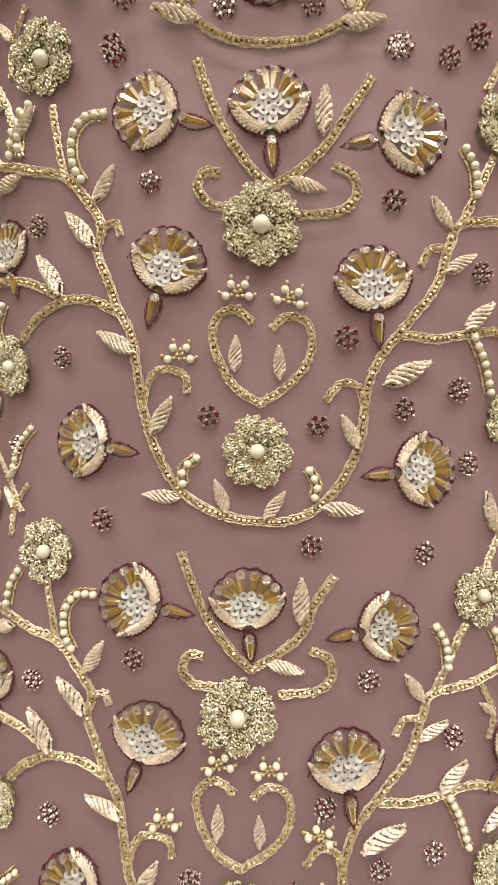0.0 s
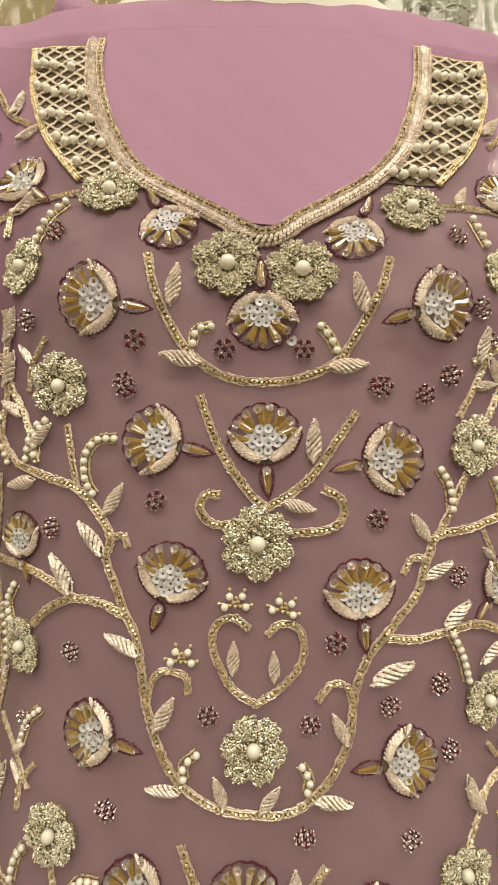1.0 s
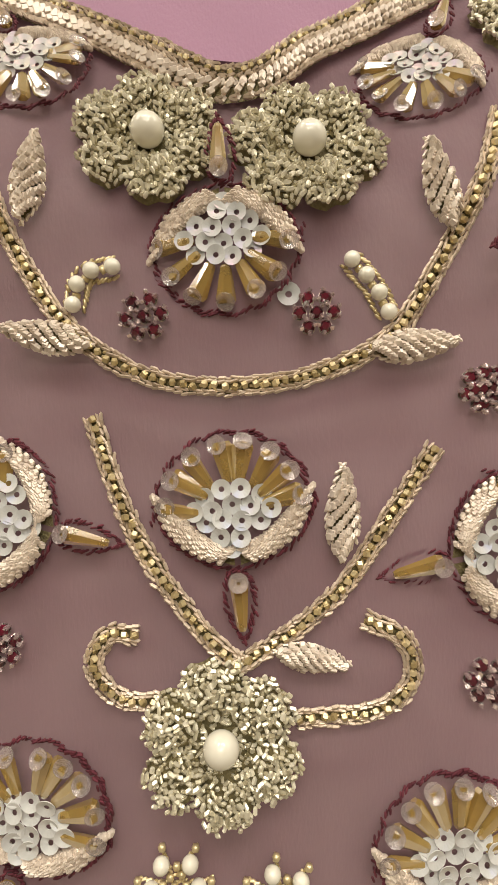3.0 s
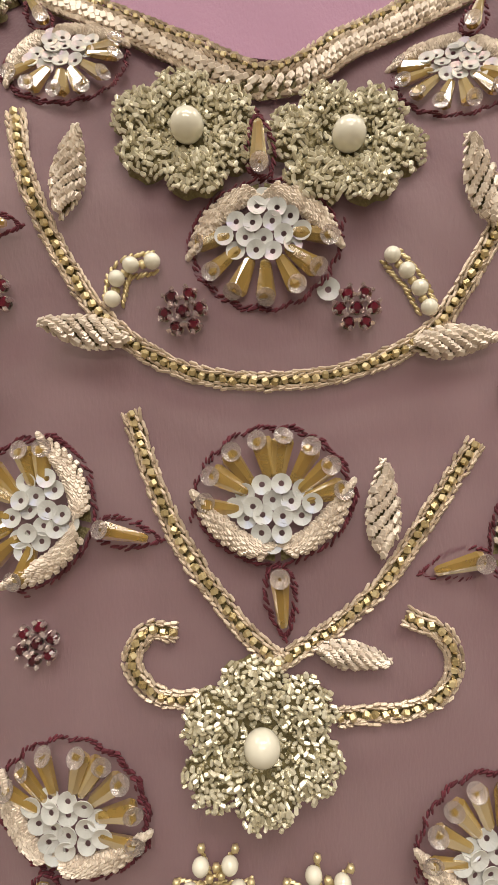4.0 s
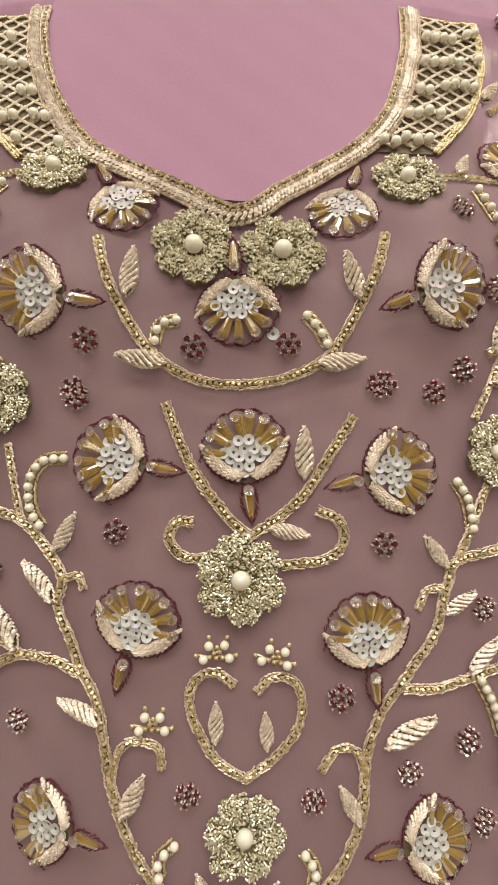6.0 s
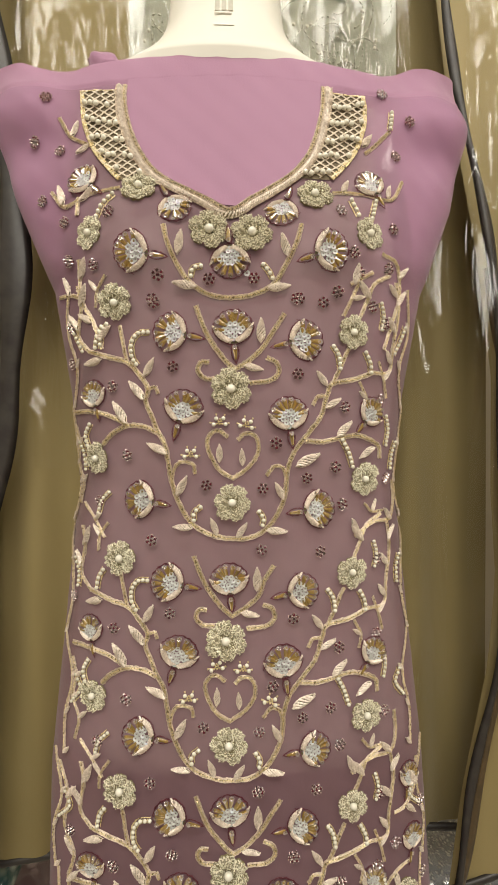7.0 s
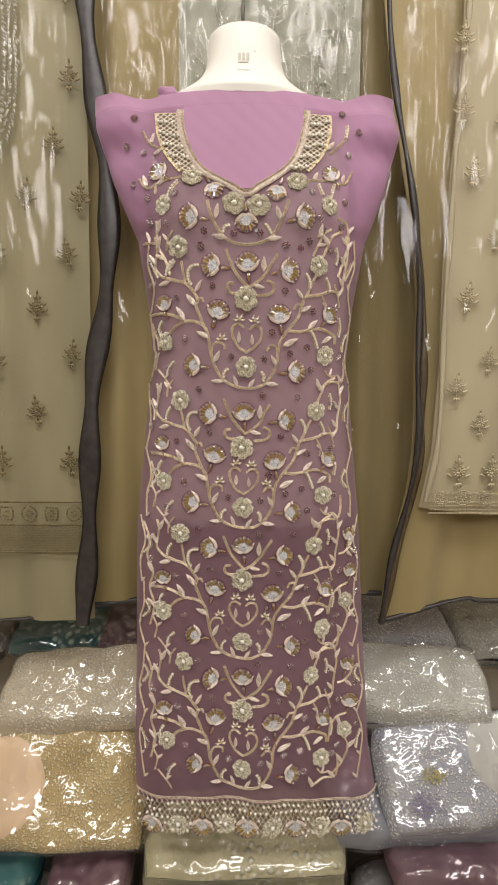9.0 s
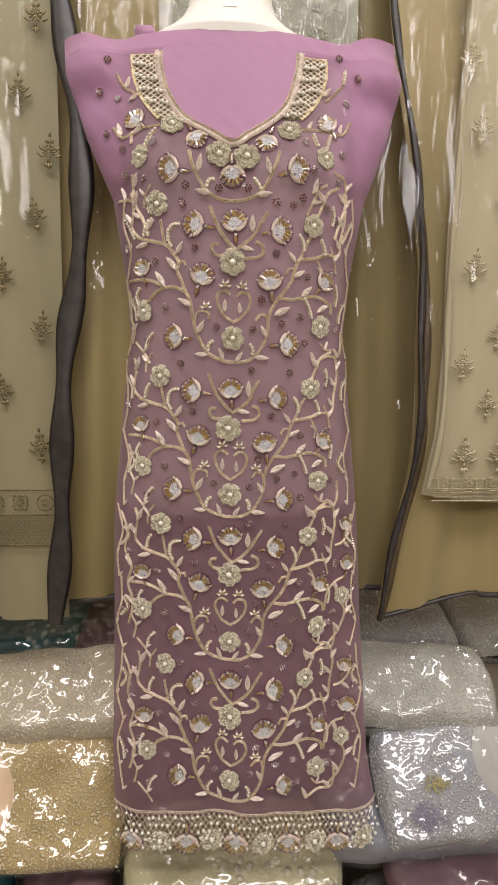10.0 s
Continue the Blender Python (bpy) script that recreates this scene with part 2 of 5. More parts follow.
def spline(pts, step):
    """A smooth line through pts (2D), sampled evenly; gives places and directions."""
    p = np.array(pts, float)
    if len(p) == 2:
        p = np.array([p[0], (p[0] + p[1]) / 2, p[1]])
    q = np.concatenate([[2 * p[0] - p[1]], p, [2 * p[-1] - p[-2]]])
    out = []
    for i in range(1, len(q) - 2):
        t = np.linspace(0, 1, 24, endpoint=False)[:, None]
        a, b, c, d = q[i - 1], q[i], q[i + 1], q[i + 2]
        out.append(0.5 * (2 * b + (c - a) * t + (2 * a - 5 * b + 4 * c - d) * t ** 2 + (3 * b - a - 3 * c + d) * t ** 3))
    out = np.concatenate(out + [p[-1:]])
    s = np.concatenate([[0], np.cumsum(np.linalg.norm(np.diff(out, axis=0), axis=1))])
    n = max(2, int(s[-1] / step) + 1)
    w = np.linspace(0, s[-1], n)
    c = np.stack([np.interp(w, s, out[:, 0]), np.interp(w, s, out[:, 1])], 1)
    d = np.gradient(c, axis=0)
    return c, d / np.maximum(1e-9, np.linalg.norm(d, axis=1))[:, None]


RNG = np.random.default_rng(5)


def turned(d, a):
    c, s = np.cos(a), np.sin(a)
    return np.stack([d[:, 0] * c - d[:, 1] * s, d[:, 0] * s + d[:, 1] * c, np.zeros(len(d))], 1)


def rope(pts, side=0.0, step=0.0011, length=0.0024, width=0.0011, height=0.0011, slant=0.45, h=0.0006, wob=0.0001):
    """A twisted cord along a line, at a sidewards offset."""
    c, d = spline(pts, step)
    n = len(c)
    nrm = np.stack([-d[:, 1], d[:, 0]], 1)
    c = c + nrm * np.broadcast_to(np.asarray(side, float) if np.ndim(side) == 0 else np.interp(np.linspace(0, 1, n), np.linspace(0, 1, len(side)), side), (n,))[:, None]
    c3 = np.concatenate([c, np.full((n, 1), h)], 1) + RNG.normal(0, wob, (n, 3))
    return links(c3, turned(d, slant + RNG.normal(0, 0.12, n)), length, width, height)


def ball(r, seg=12, squash=1.0):
    bm = bmesh.new()
    bmesh.ops.create_uvsphere(bm, u_segments=seg, v_segments=max(6, seg // 2 + 1), radius=r)
    for v in bm.verts:
        v.co.z = v.co.z * squash + r * squash
    return bm


def ring_disc(r, hole, cup, seg=14):
    """A cupped sequin with its hole, 0.25 mm thick."""
    vs, fs = [], []
    prof = [(hole, 0.0), (r * 0.7, cup * 0.5), (r, cup), (r, cup + 0.00025), (hole, 0.00025)]
    for i in range(seg):
        a = 2 * math.pi * i / seg
        vs += [(p[0] * math.cos(a), p[0] * math.sin(a), p[1]) for p in prof]
    k = len(prof)
    for i in range(seg):
        j = (i + 1) % seg
        fs += [(i * k + q, j * k + q, j * k + (q + 1) % k, i * k + (q + 1) % k) for q in range(k)]
    return vs, fs


def taper(length, w0, w1, h0, h1, seg=7):
    """A cut-glass drop: a faceted tapered rod lying along y, with chamfered ends."""
    vs, fs = [], []
    rows = [(0.0, 0.7), (0.08, 1.0), (0.88, 1.0), (1.0, 0.72)]
    for t, k in rows:
        w, h = (w0 + (w1 - w0) * t) * k / 2, (h0 + (h1 - h0) * t) * k / 2
        vs += [(w * math.cos(2 * math.pi * i / seg + 0.4), t * length, max(h0, h1) / 2 + h * math.sin(2 * math.pi * i / seg + 0.4)) for i in range(seg)]
    for r in range(3):
        fs += [(r * seg + i, r * seg + (i + 1) % seg, (r + 1) * seg + (i + 1) % seg, (r + 1) * seg + i) for i in range(seg)]
    fs += [tuple(reversed(range(seg))), tuple(range(3 * seg, 4 * seg))]
    return vs, fs


MM = 0.001

# shared pieces of the embroidery
PEARL_BIG = from_bm("pearl_big", ball(3.8 * MM, 20), PEARL)
PEARL_SMALL = from_bm("pearl_small", ball(1.95 * MM, 14), PEARL)
PEARL_TINY = from_bm("pearl_tiny", ball(1.7 * MM, 10), PEARL)
SEQ_ME = mesh("sequin", *ring_disc(2.75 * MM, 0.78 * MM, 0.6 * MM), SEQUIN, False)
TIP_ME = mesh("tip_sequin", *ring_disc(2.7 * MM, 0.45 * MM, 0.6 * MM), CLEAR, False)
BUGLE_ME = mesh("bugle", *taper(11.0 * MM, 3.1 * MM, 6.6 * MM, 2.2 * MM, 3.6 * MM), AMBER, False)
DROP_ME = mesh("drop", *taper(13.6 * MM, 2.6 * MM, 5.6 * MM, 2.2 * MM, 3.8 * MM), AMBER, False)


def leaf_mesh(seed):
    """A plump leaf 20 mm long and 7 mm wide of twisted metal cords laid aslant, with a plaited rim."""
    L, W = 19.0 * MM, 3.0 * MM
    wide = lambda t: W * math.sin(math.pi * min(1.0, max(0.0, t)) ** 0.8) ** 0.8
    out = []
    for t in np.linspace(-0.04, 1.02, 8 + seed % 2):
        run = []
        for q in np.linspace(-1, 1, 9):
            y = t + 0.17 * q
            if 0.02 < y < 0.99 and wide(y) > 0.4 * MM:
                run.append((q * wide(y), y * L))
        if len(run) < 4:
            continue
        v, f = rope(run, step=0.8 * MM, length=1.9 * MM, width=1.55 * MM, height=1.9 * MM, slant=0.55, h=0.0)
        v[:, 2] += 0.9 * MM + 1.5 * MM * np.clip(1 - (v[:, 0] / W) ** 2, 0, 1)
        out.append((v, f))
    s = np.linspace(0, 1, 9)
    for sg in (-1, 1):
        rim = [(sg * wide(t) * 1.08, t * L) for t in s]
        out.append(rope(rim, step=1.5 * MM, length=2.3 * MM, width=0.8 * MM, height=0.9 * MM, slant=0.4 * sg, h=0.6 * MM))
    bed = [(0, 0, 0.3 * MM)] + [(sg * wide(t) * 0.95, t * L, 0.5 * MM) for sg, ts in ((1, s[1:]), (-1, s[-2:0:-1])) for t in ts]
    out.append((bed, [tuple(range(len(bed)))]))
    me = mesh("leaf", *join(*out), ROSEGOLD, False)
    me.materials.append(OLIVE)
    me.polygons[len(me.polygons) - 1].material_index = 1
    return me


LEAVES = [leaf_mesh(i) for i in range(3)]


def scattered(rng, n, draw, tries=14):
    """n points from draw(), each the best of several, so that they keep apart."""
    pts = [draw()]
    while len(pts) < n:
        c = [draw() for _ in range(tries)]
        a = np.array([p[:2] for p in pts])
        gap = [np.min(np.sum((a - np.array(q[:2])) ** 2, axis=1)) for q in c]
        pts.append(c[int(np.argmax(gap))])
    return np.array(pts)


def petal_mesh(seed):
    """A blunt rose petal 14 mm wide: a cupped pad covered with short cut pieces of metal coil that stand up unevenly."""
    rng = np.random.default_rng(seed)
    n = 108
    half_wide = lambda v: (2.6 + 4.1 * math.sin(math.pi * (0.06 + 0.64 * v))) * MM
    far = lambda u: (17.3 - 1.7 * abs(u) ** 3 + 0.5 * math.sin(7 * u + seed)) * MM

    def draw():
        u, v = rng.uniform(-1, 1), rng.uniform(0, 1) ** 0.8
        return (u * half_wide(v), 6.0 * MM + (far(u) - 6.0 * MM) * v, u, v)

    p = scattered(rng, n, draw)
    u, v = p[:, 2], p[:, 3]
    h = 1.5 * MM + 2.7 * MM * np.sin(math.pi * np.clip(0.12 + 0.72 * v, 0, 1)) * (1 - 0.8 * np.abs(u) ** 2.6) + rng.normal(0, 0.45 * MM, n)
    ang = rng.uniform(0, math.pi, n)
    d = np.stack([np.cos(ang), np.sin(ang), rng.uniform(-0.9, 0.9, n)], 1)
    d /= np.linalg.norm(d, axis=1)[:, None]
    bits = links(np.stack([p[:, 0], p[:, 1], h], 1), d, rng.uniform(1.5, 2.2, n) * MM, rng.uniform(0.95, 1.3, n) * MM, 1.15 * MM)
    vs, fs, k = [], [], 9
    for j, vv in enumerate((0.0, 0.3, 0.6, 0.85, 1.0)):
        for i in range(k):
            uu = 2 * i / (k - 1) - 1
            hh = 0.2 * MM if j == 4 or i in (0, k - 1) else (0.7 + 2.5 * math.sin(math.pi * (0.12 + 0.72 * vv))) * MM
            vs.append((0.97 * uu * half_wide(vv), 5.6 * MM + (far(uu) * 0.99 - 5.6 * MM) * vv, hh))
    fs = [(j * k + i, j * k + i + 1, (j + 1) * k + i + 1, (j + 1) * k + i) for j in range(4) for i in range(k - 1)]
    me = mesh("petal", *join(bits, (vs, fs)), ANTIQUE, False)
    me.materials.append(OLIVE)
    for q in me.polygons[len(bits[1]):]:
        q.material_index = 1
    return me


PETALS = [petal_mesh(20 + i) for i in range(5)]


def rose_core():
    rng = np.random.default_rng(3)
    n = 110
    a, r = rng.uniform(0, 2 * math.pi, n), rng.uniform(3.5, 7.2, n) * MM
    ang = rng.uniform(0, math.pi, n)
    d = np.stack([np.cos(ang), np.sin(ang), np.zeros(n)], 1)
    bits = links(np.stack([r * np.cos(a), r * np.sin(a), np.full(n, 1.3 * MM)], 1), d, 1.6 * MM, 0.85 * MM, 0.9 * MM)
    vs = [(8 * MM * math.cos(2 * math.pi * i / 18), 8 * MM * math.sin(2 * math.pi * i / 18), 0.7 * MM) for i in range(18)]
    me = mesh("rose_core", *join(bits, (vs, [tuple(range(18))])), ANTIQUE, False)
    me.materials.append(OLIVE)
    me.polygons[len(me.polygons) - 1].material_index = 1
    return me


ROSE_CORE = rose_core()


def fan_base():
    """The maroon thread outline of a fan flower, scalloped round its beads, and of its stem drop."""
    top = []
    for i in range(65):
        a = math.radians(-4 + 188 * i / 64)
        k = 0.98 + 0.05 * abs(math.sin(8.5 * math.pi * i / 64))
        top.append((21.4 * MM * k * math.cos(a), -0.5 * MM + 21.6 * MM * k * math.sin(a)))
    low = [(-21.6 * MM, 2.6 * MM), (-18.6 * MM, -5.2 * MM), (-11.5 * MM, -12.0 * MM), (-1 * MM, -15.4 * MM), (10.5 * MM, -12.6 * MM), (18.2 * MM, -6.4 * MM), (21.8 * MM, 1.2 * MM)]
    drop = [(0.3 * MM, -35.0 * MM), (-3.0 * MM, -29 * MM), (-4.0 * MM, -22 * MM), (-2.6 * MM, -16.8 * MM), (2.4 * MM, -16.8 * MM), (4.0 * MM, -22 * MM), (3.0 * MM, -29 * MM), (0.3 * MM, -35.0 * MM)]
    kw = dict(step=0.75 * MM, length=2.1 * MM, width=0.7 * MM, height=0.7 * MM, wob=0.00032)
    out = [rope(top, **kw), rope(top[:33], side=0.6 * MM, **kw), rope(low, **kw), rope(drop, **kw)]
    return mesh("fan_outline", *join(*out), MAROON)


def fan_petal(sg):
    """A winged lower petal: thick twisted cords laid aslant from its outer edge to the sequins, ending in a pointed tip."""
    outer = spline([(sg * 21.5 * MM, 5.4 * MM), (sg * 18.2 * MM, -3.6 * MM), (sg * 10.8 * MM, -10.8 * MM), (sg * 0.8 * MM, -14.6 * MM)], 0.3 * MM)[0]
    inner = spline([(sg * 21.0 * MM, 5.4 * MM), (sg * 14.4 * MM, -1.0 * MM), (sg * 8.6 * MM, -6.2 * MM), (sg * 0.8 * MM, -10.0 * MM)], 0.3 * MM)[0]
    at = lambda c, t: c[int(round(min(1, max(0, t)) * (len(c) - 1)))]
    out = []
    for t in np.linspace(-0.30, 0.86, 15):
        p, q = at(outer, t), at(inner, t + 0.42)
        mid = (p + q) / 2
        v, f = rope([tuple(p), tuple(mid), tuple(q)], step=0.8 * MM, length=1.9 * MM, width=1.55 * MM, height=1.9 * MM, slant=0.75 * sg, h=1.6 * MM, wob=0.00012)
        r = np.linalg.norm(v[:, :2] - mid, axis=1) / max(1e-6, np.linalg.norm(p - q) / 2)
        v[:, 2] += 1.1 * MM * np.clip(1 - r ** 2, 0, 1)
        out.append((v, f))
    k = 12
    o, n = outer[np.linspace(0, len(outer) - 1, k).astype(int)], inner[np.linspace(0, len(inner) - 1, k).astype(int)]
    bed = [(x, y, 0.5 * MM) for x, y in o] + [(x, y, 0.5 * MM) for x, y in n[::-1]]
    out.append((bed, [(i, i + 1, 2 * k - 2 - i, 2 * k - 1 - i) for i in range(k - 1)]))
    cords = sum(len(q[1]) for q in out[:-1])
    me = mesh("zari_petal", *join(*out), ROSEGOLD, False)
    me.materials.append(OLIVE)
    for p in me.polygons[cords:]:
        p.material_index = 1
    return me


FAN_BASE = fan_base()
FAN_PETALS = [fan_petal(-1), fan_petal(1)]
SEQ_SPOTS = [(-7.4, 4.0), (-2.6, 6.0), (2.5, 5.8), (7.3, 4.2), (-10.4, 0.6), (-5.2, 1.2), (0.0, 1.8), (5.0, 1.2), (10.2, 0.4), (-7.4, -2.8), (-2.6, -2.6), (2.4, -2.8), (7.2, -3.0), (-3.4, -6.4), (1.6, -6.8), (-0.6, -9.6)]


def claw_mesh():
    """Silver claw settings of a seven-stone cluster."""
    out = []
    for i in range(7):
        a = math.pi / 3 * i
        cx, cy = (0, 0) if i == 6 else (4.2 * MM * math.cos(a), 4.2 * MM * math.sin(a))
        for k in range(4):
            b = math.pi / 4 + math.pi / 2 * k + a
            out.append(links([(cx + 1.7 * MM * math.cos(b), cy + 1.7 * MM * math.sin(b), 1.7 * MM)], [(math.cos(b), math.sin(b), 0)], 1.6 * MM, 1.25 * MM, 2.9 * MM))
        ring = [(cx + 1.9 * MM * math.cos(2 * math.pi * k / 8), cy + 1.9 * MM * math.sin(2 * math.pi * k / 8), 0.5 * MM) for k in range(8)]
        out.append((ring, [tuple(range(8))]))
    return mesh("claws", *join(*out), SILVER, False)


def stone(cx=0.0, cy=0.0, r=1.6):
    vs = []
    for rr, h in ((r, 0.9), (r, 1.5), (r * 0.55, 2.3)):
        vs += [(cx + rr * MM * math.cos(2 * math.pi * i / 8), cy + rr * MM * math.sin(2 * math.pi * i / 8), h * MM) for i in range(8)]
    fs = [(k * 8 + i, k * 8 + (i + 1) % 8, k * 8 + 8 + (i + 1) % 8, k * 8 + 8 + i) for k in range(2) for i in range(8)] + [tuple(range(16, 24))]
    return vs, fs


CLAWS = claw_mesh()
STONE_ME = mesh("garnet", *stone(), GARNET, False)
SPOTS7 = [(4.2 * MM * math.cos(math.pi / 3 * i), 4.2 * MM * math.sin(math.pi / 3 * i)) for i in range(6)] + [(0, 0)]
GOLD_BEAD = mesh("gold_bead", *links([(0, 0, 1.4 * MM)], [(1, 0, 0)], 1.9 * MM, 1.9 * MM, 1.9 * MM), GOLD)
SPRIG_THREAD = mesh("sprig_thread", *join(rope([(-8 * MM, 1.2 * MM), (0, 0.3 * MM), (8 * MM, 1 * MM)], step=1.1 * MM, length=2 * MM, width=0.8 * MM, height=0.8 * MM), rope([(-3 * MM, 8 * MM), (0, 2 * MM), (4.5 * MM, 8 * MM)], step=1.1 * MM, length=2 * MM, width=0.8 * MM, height=0.8 * MM)), GOLD, False)

# ---- the dress ----
dress = thing("embroidered_dress", (0.03, 0.25, 0.40), "mauve georgette dress with gold zari, pearl and sequin embroidery", "dress")


def top_edge(x):
    """How far the upper edge of the cloth lies from 1.652 m: it dips where it is pinned beside the neck."""
    return float(np.interp(x, [-.245, -.207, -.15, -.102, -.04, .005, .095, .153, .194, .245], [-.018, -.019, -.038, -.031, -.024, -.022, -.026, -.034, -.016, -.005])) + 0.0012 * math.sin(x * 41)


def cloth(name, zs, xs_of, mat, h=0.0, parent=None, label=""):
    """A sheet of cloth on the dress's shape, from rows of heights."""
    rows = [[(x, z + top_edge(x) * min(1, max(0, (z - 1.57) / 0.082)), h(z) if callable(h) else h) for x in xs_of(z)] for z in zs]
    n = len(rows[0])
    v = on_cloth([p for r in rows for p in r])
    f = [(i * n + j, i * n + j + 1, (i + 1) * n + j + 1, (i + 1) * n + j) for i in range(len(rows) - 1) for j in range(n - 1)]
    return part(name, mesh(name, v, f, mat, True), parent, None, label)


SIN = np.sin(np.linspace(-1, 1, 110) * math.pi / 2)


def across(z):
    c, w = half(z)
    return c + w * SIN


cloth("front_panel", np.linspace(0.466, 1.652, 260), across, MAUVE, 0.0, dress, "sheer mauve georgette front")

# neckline: a half-round yoke with a point
NECK = [(-98, 1592), (-98, 1577), (-94, 1553), (-81, 1519), (-64, 1494.5), (-42, 1481), (-21, 1470.5), (-1, 1460), (18, 1471.5), (39, 1485), (58, 1500.5), (73, 1523), (84, 1557), (88, 1579), (89, 1596)]
NECK = [(x * MM + 0.0025, z * MM) for x, z in NECK]
nc, nd = spline(NECK, 0.004)


def neck_span(z):
    """The inside of the neckline at a height."""
    k = int(np.argmin(nc[:, 1]))
    l = np.interp(z, nc[:k + 1, 1][::-1], nc[:k + 1, 0][::-1])
    r = np.interp(z, nc[k:, 1], nc[k:, 0])
    return np.linspace(l, r, 40)


cloth("neck_lining", np.linspace(1.463, 1.622, 66), neck_span, PINK, 0.0012, dress, "plain pink lining inside the neckline")
rows = []
for z in np.linspace(0.468, 1.64, 80):  # back of the dress
    c, w = half(z)
    edge = float(surf(c + 0.999 * w, z))
    bulge = float(np.interp(z, [0.46, 0.9, 1.0, 1.55, 1.64], [0.03, 0.06, 0.11, 0.10, 0.05]))
    rows.append([(c + w * s * 0.999, edge + 0.004 + bulge * (1 - abs(s) ** 3), z) for s in np.linspace(-1, 1, 40)])
for sg in (-1, 1):  # lining under the slack shoulder cloth
    def side_span(z, sg=sg):
        c, w = half(z)
        inner = float(np.interp(z, [1.36, 1.42, 1.50, 1.58, 1.62], [0.99, 0.86, 0.70, 0.60, 0.38]))
        return c + sg * w * np.linspace(inner, 0.998, 24)
    cloth("shoulder_lining", np.linspace(1.36, 1.650, 50), side_span, PINK, -0.0025, dress, "plain pink lining under the shoulder")
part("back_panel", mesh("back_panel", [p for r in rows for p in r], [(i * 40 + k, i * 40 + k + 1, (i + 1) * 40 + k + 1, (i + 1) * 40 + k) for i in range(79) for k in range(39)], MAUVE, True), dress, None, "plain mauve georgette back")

cloth("shoulder_band", np.linspace(1.601, 1.6535, 26), across, PINK, lambda z: float(np.interp(z, [1.601, 1.618], [-0.0020, 0.0014])), dress, "plain pink fold along the shoulders")

def bed_strip(P, w, h):
    """A flat strip under a cord, w to each side."""
    c, d = spline(P, 2.5 * MM)
    n = np.stack([-d[:, 1], d[:, 0]], 1)
    k = len(c)
    v = np.concatenate([np.concatenate([c + sg * n * w, np.full((k, 1), h)], 1) for sg in (-1, 1)])
    return v, [(i, i + 1, k + i + 1, k + i) for i in range(k - 1)]


# neckline braid: a chain and a row of gold beads along the inner edge, a broad slanted cord braid, an outer chain
for o, mat in ((0.5, PALE), (3.3, PALE), (10.2, PALE)):
    for k in (-0.42, 0.42):
        v, f = rope(NECK, side=-(o + k) * MM, step=1.75 * MM, length=2.5 * MM, width=0.8 * MM, height=1.1 * MM, slant=0.32 if k < 0 else -0.32, h=2.4 * MM)
        part("chain_rim", mesh("chain_rim", on_cloth(v), f, mat, False), dress)
cc, cd = spline(NECK, 2.5 * MM)
nn = np.stack([-cd[:, 1], cd[:, 0]], 1)
p = np.concatenate([cc - nn * 1.9 * MM, np.full((len(cc), 1), 2.5 * MM)], 1) + RNG.normal(0, 0.00025, (len(cc), 3))
v, f = links(p, turned(cd, RNG.normal(0, 0.3, len(cc))), 1.6 * MM, 1.5 * MM, 1.3 * MM)
part("gold_beading", mesh("gold_beading", on_cloth(v), f, GOLD, False), dress, None, "row of small gold beads along the neck edge")
out = []
cc, cd = spline(NECK, 1.95 * MM)
nn = np.stack([-cd[:, 1], cd[:, 0]], 1)
for q, h, tilt in ((-0.85, 1.5, 1.05), (-0.45, 2.6, 0.9), (0.0, 3.1, 0.8), (0.45, 2.6, 0.9), (0.85, 1.5, 1.05)):
    p = np.concatenate([cc - nn * (6.8 + 2.7 * q) * MM - cd * 1.5 * q * MM, np.full((len(cc), 1), h * MM)], 1) + RNG.normal(0, 0.00012, (len(cc), 3))
    out.append(links(p, turned(cd, tilt + RNG.normal(0, 0.08, len(cc))), 2.5 * MM, 1.8 * MM, 1.8 * MM))
v, f = join(*out)
part("neck_braid", mesh("neck_braid", on_cloth(v), f, ROSEGOLD, False), dress, None, "pale gold slanted cord braid")
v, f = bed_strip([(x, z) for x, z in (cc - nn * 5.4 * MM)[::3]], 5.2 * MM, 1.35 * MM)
part("braid_bed", mesh("braid_bed", on_cloth(v), f, OLIVE), dress)


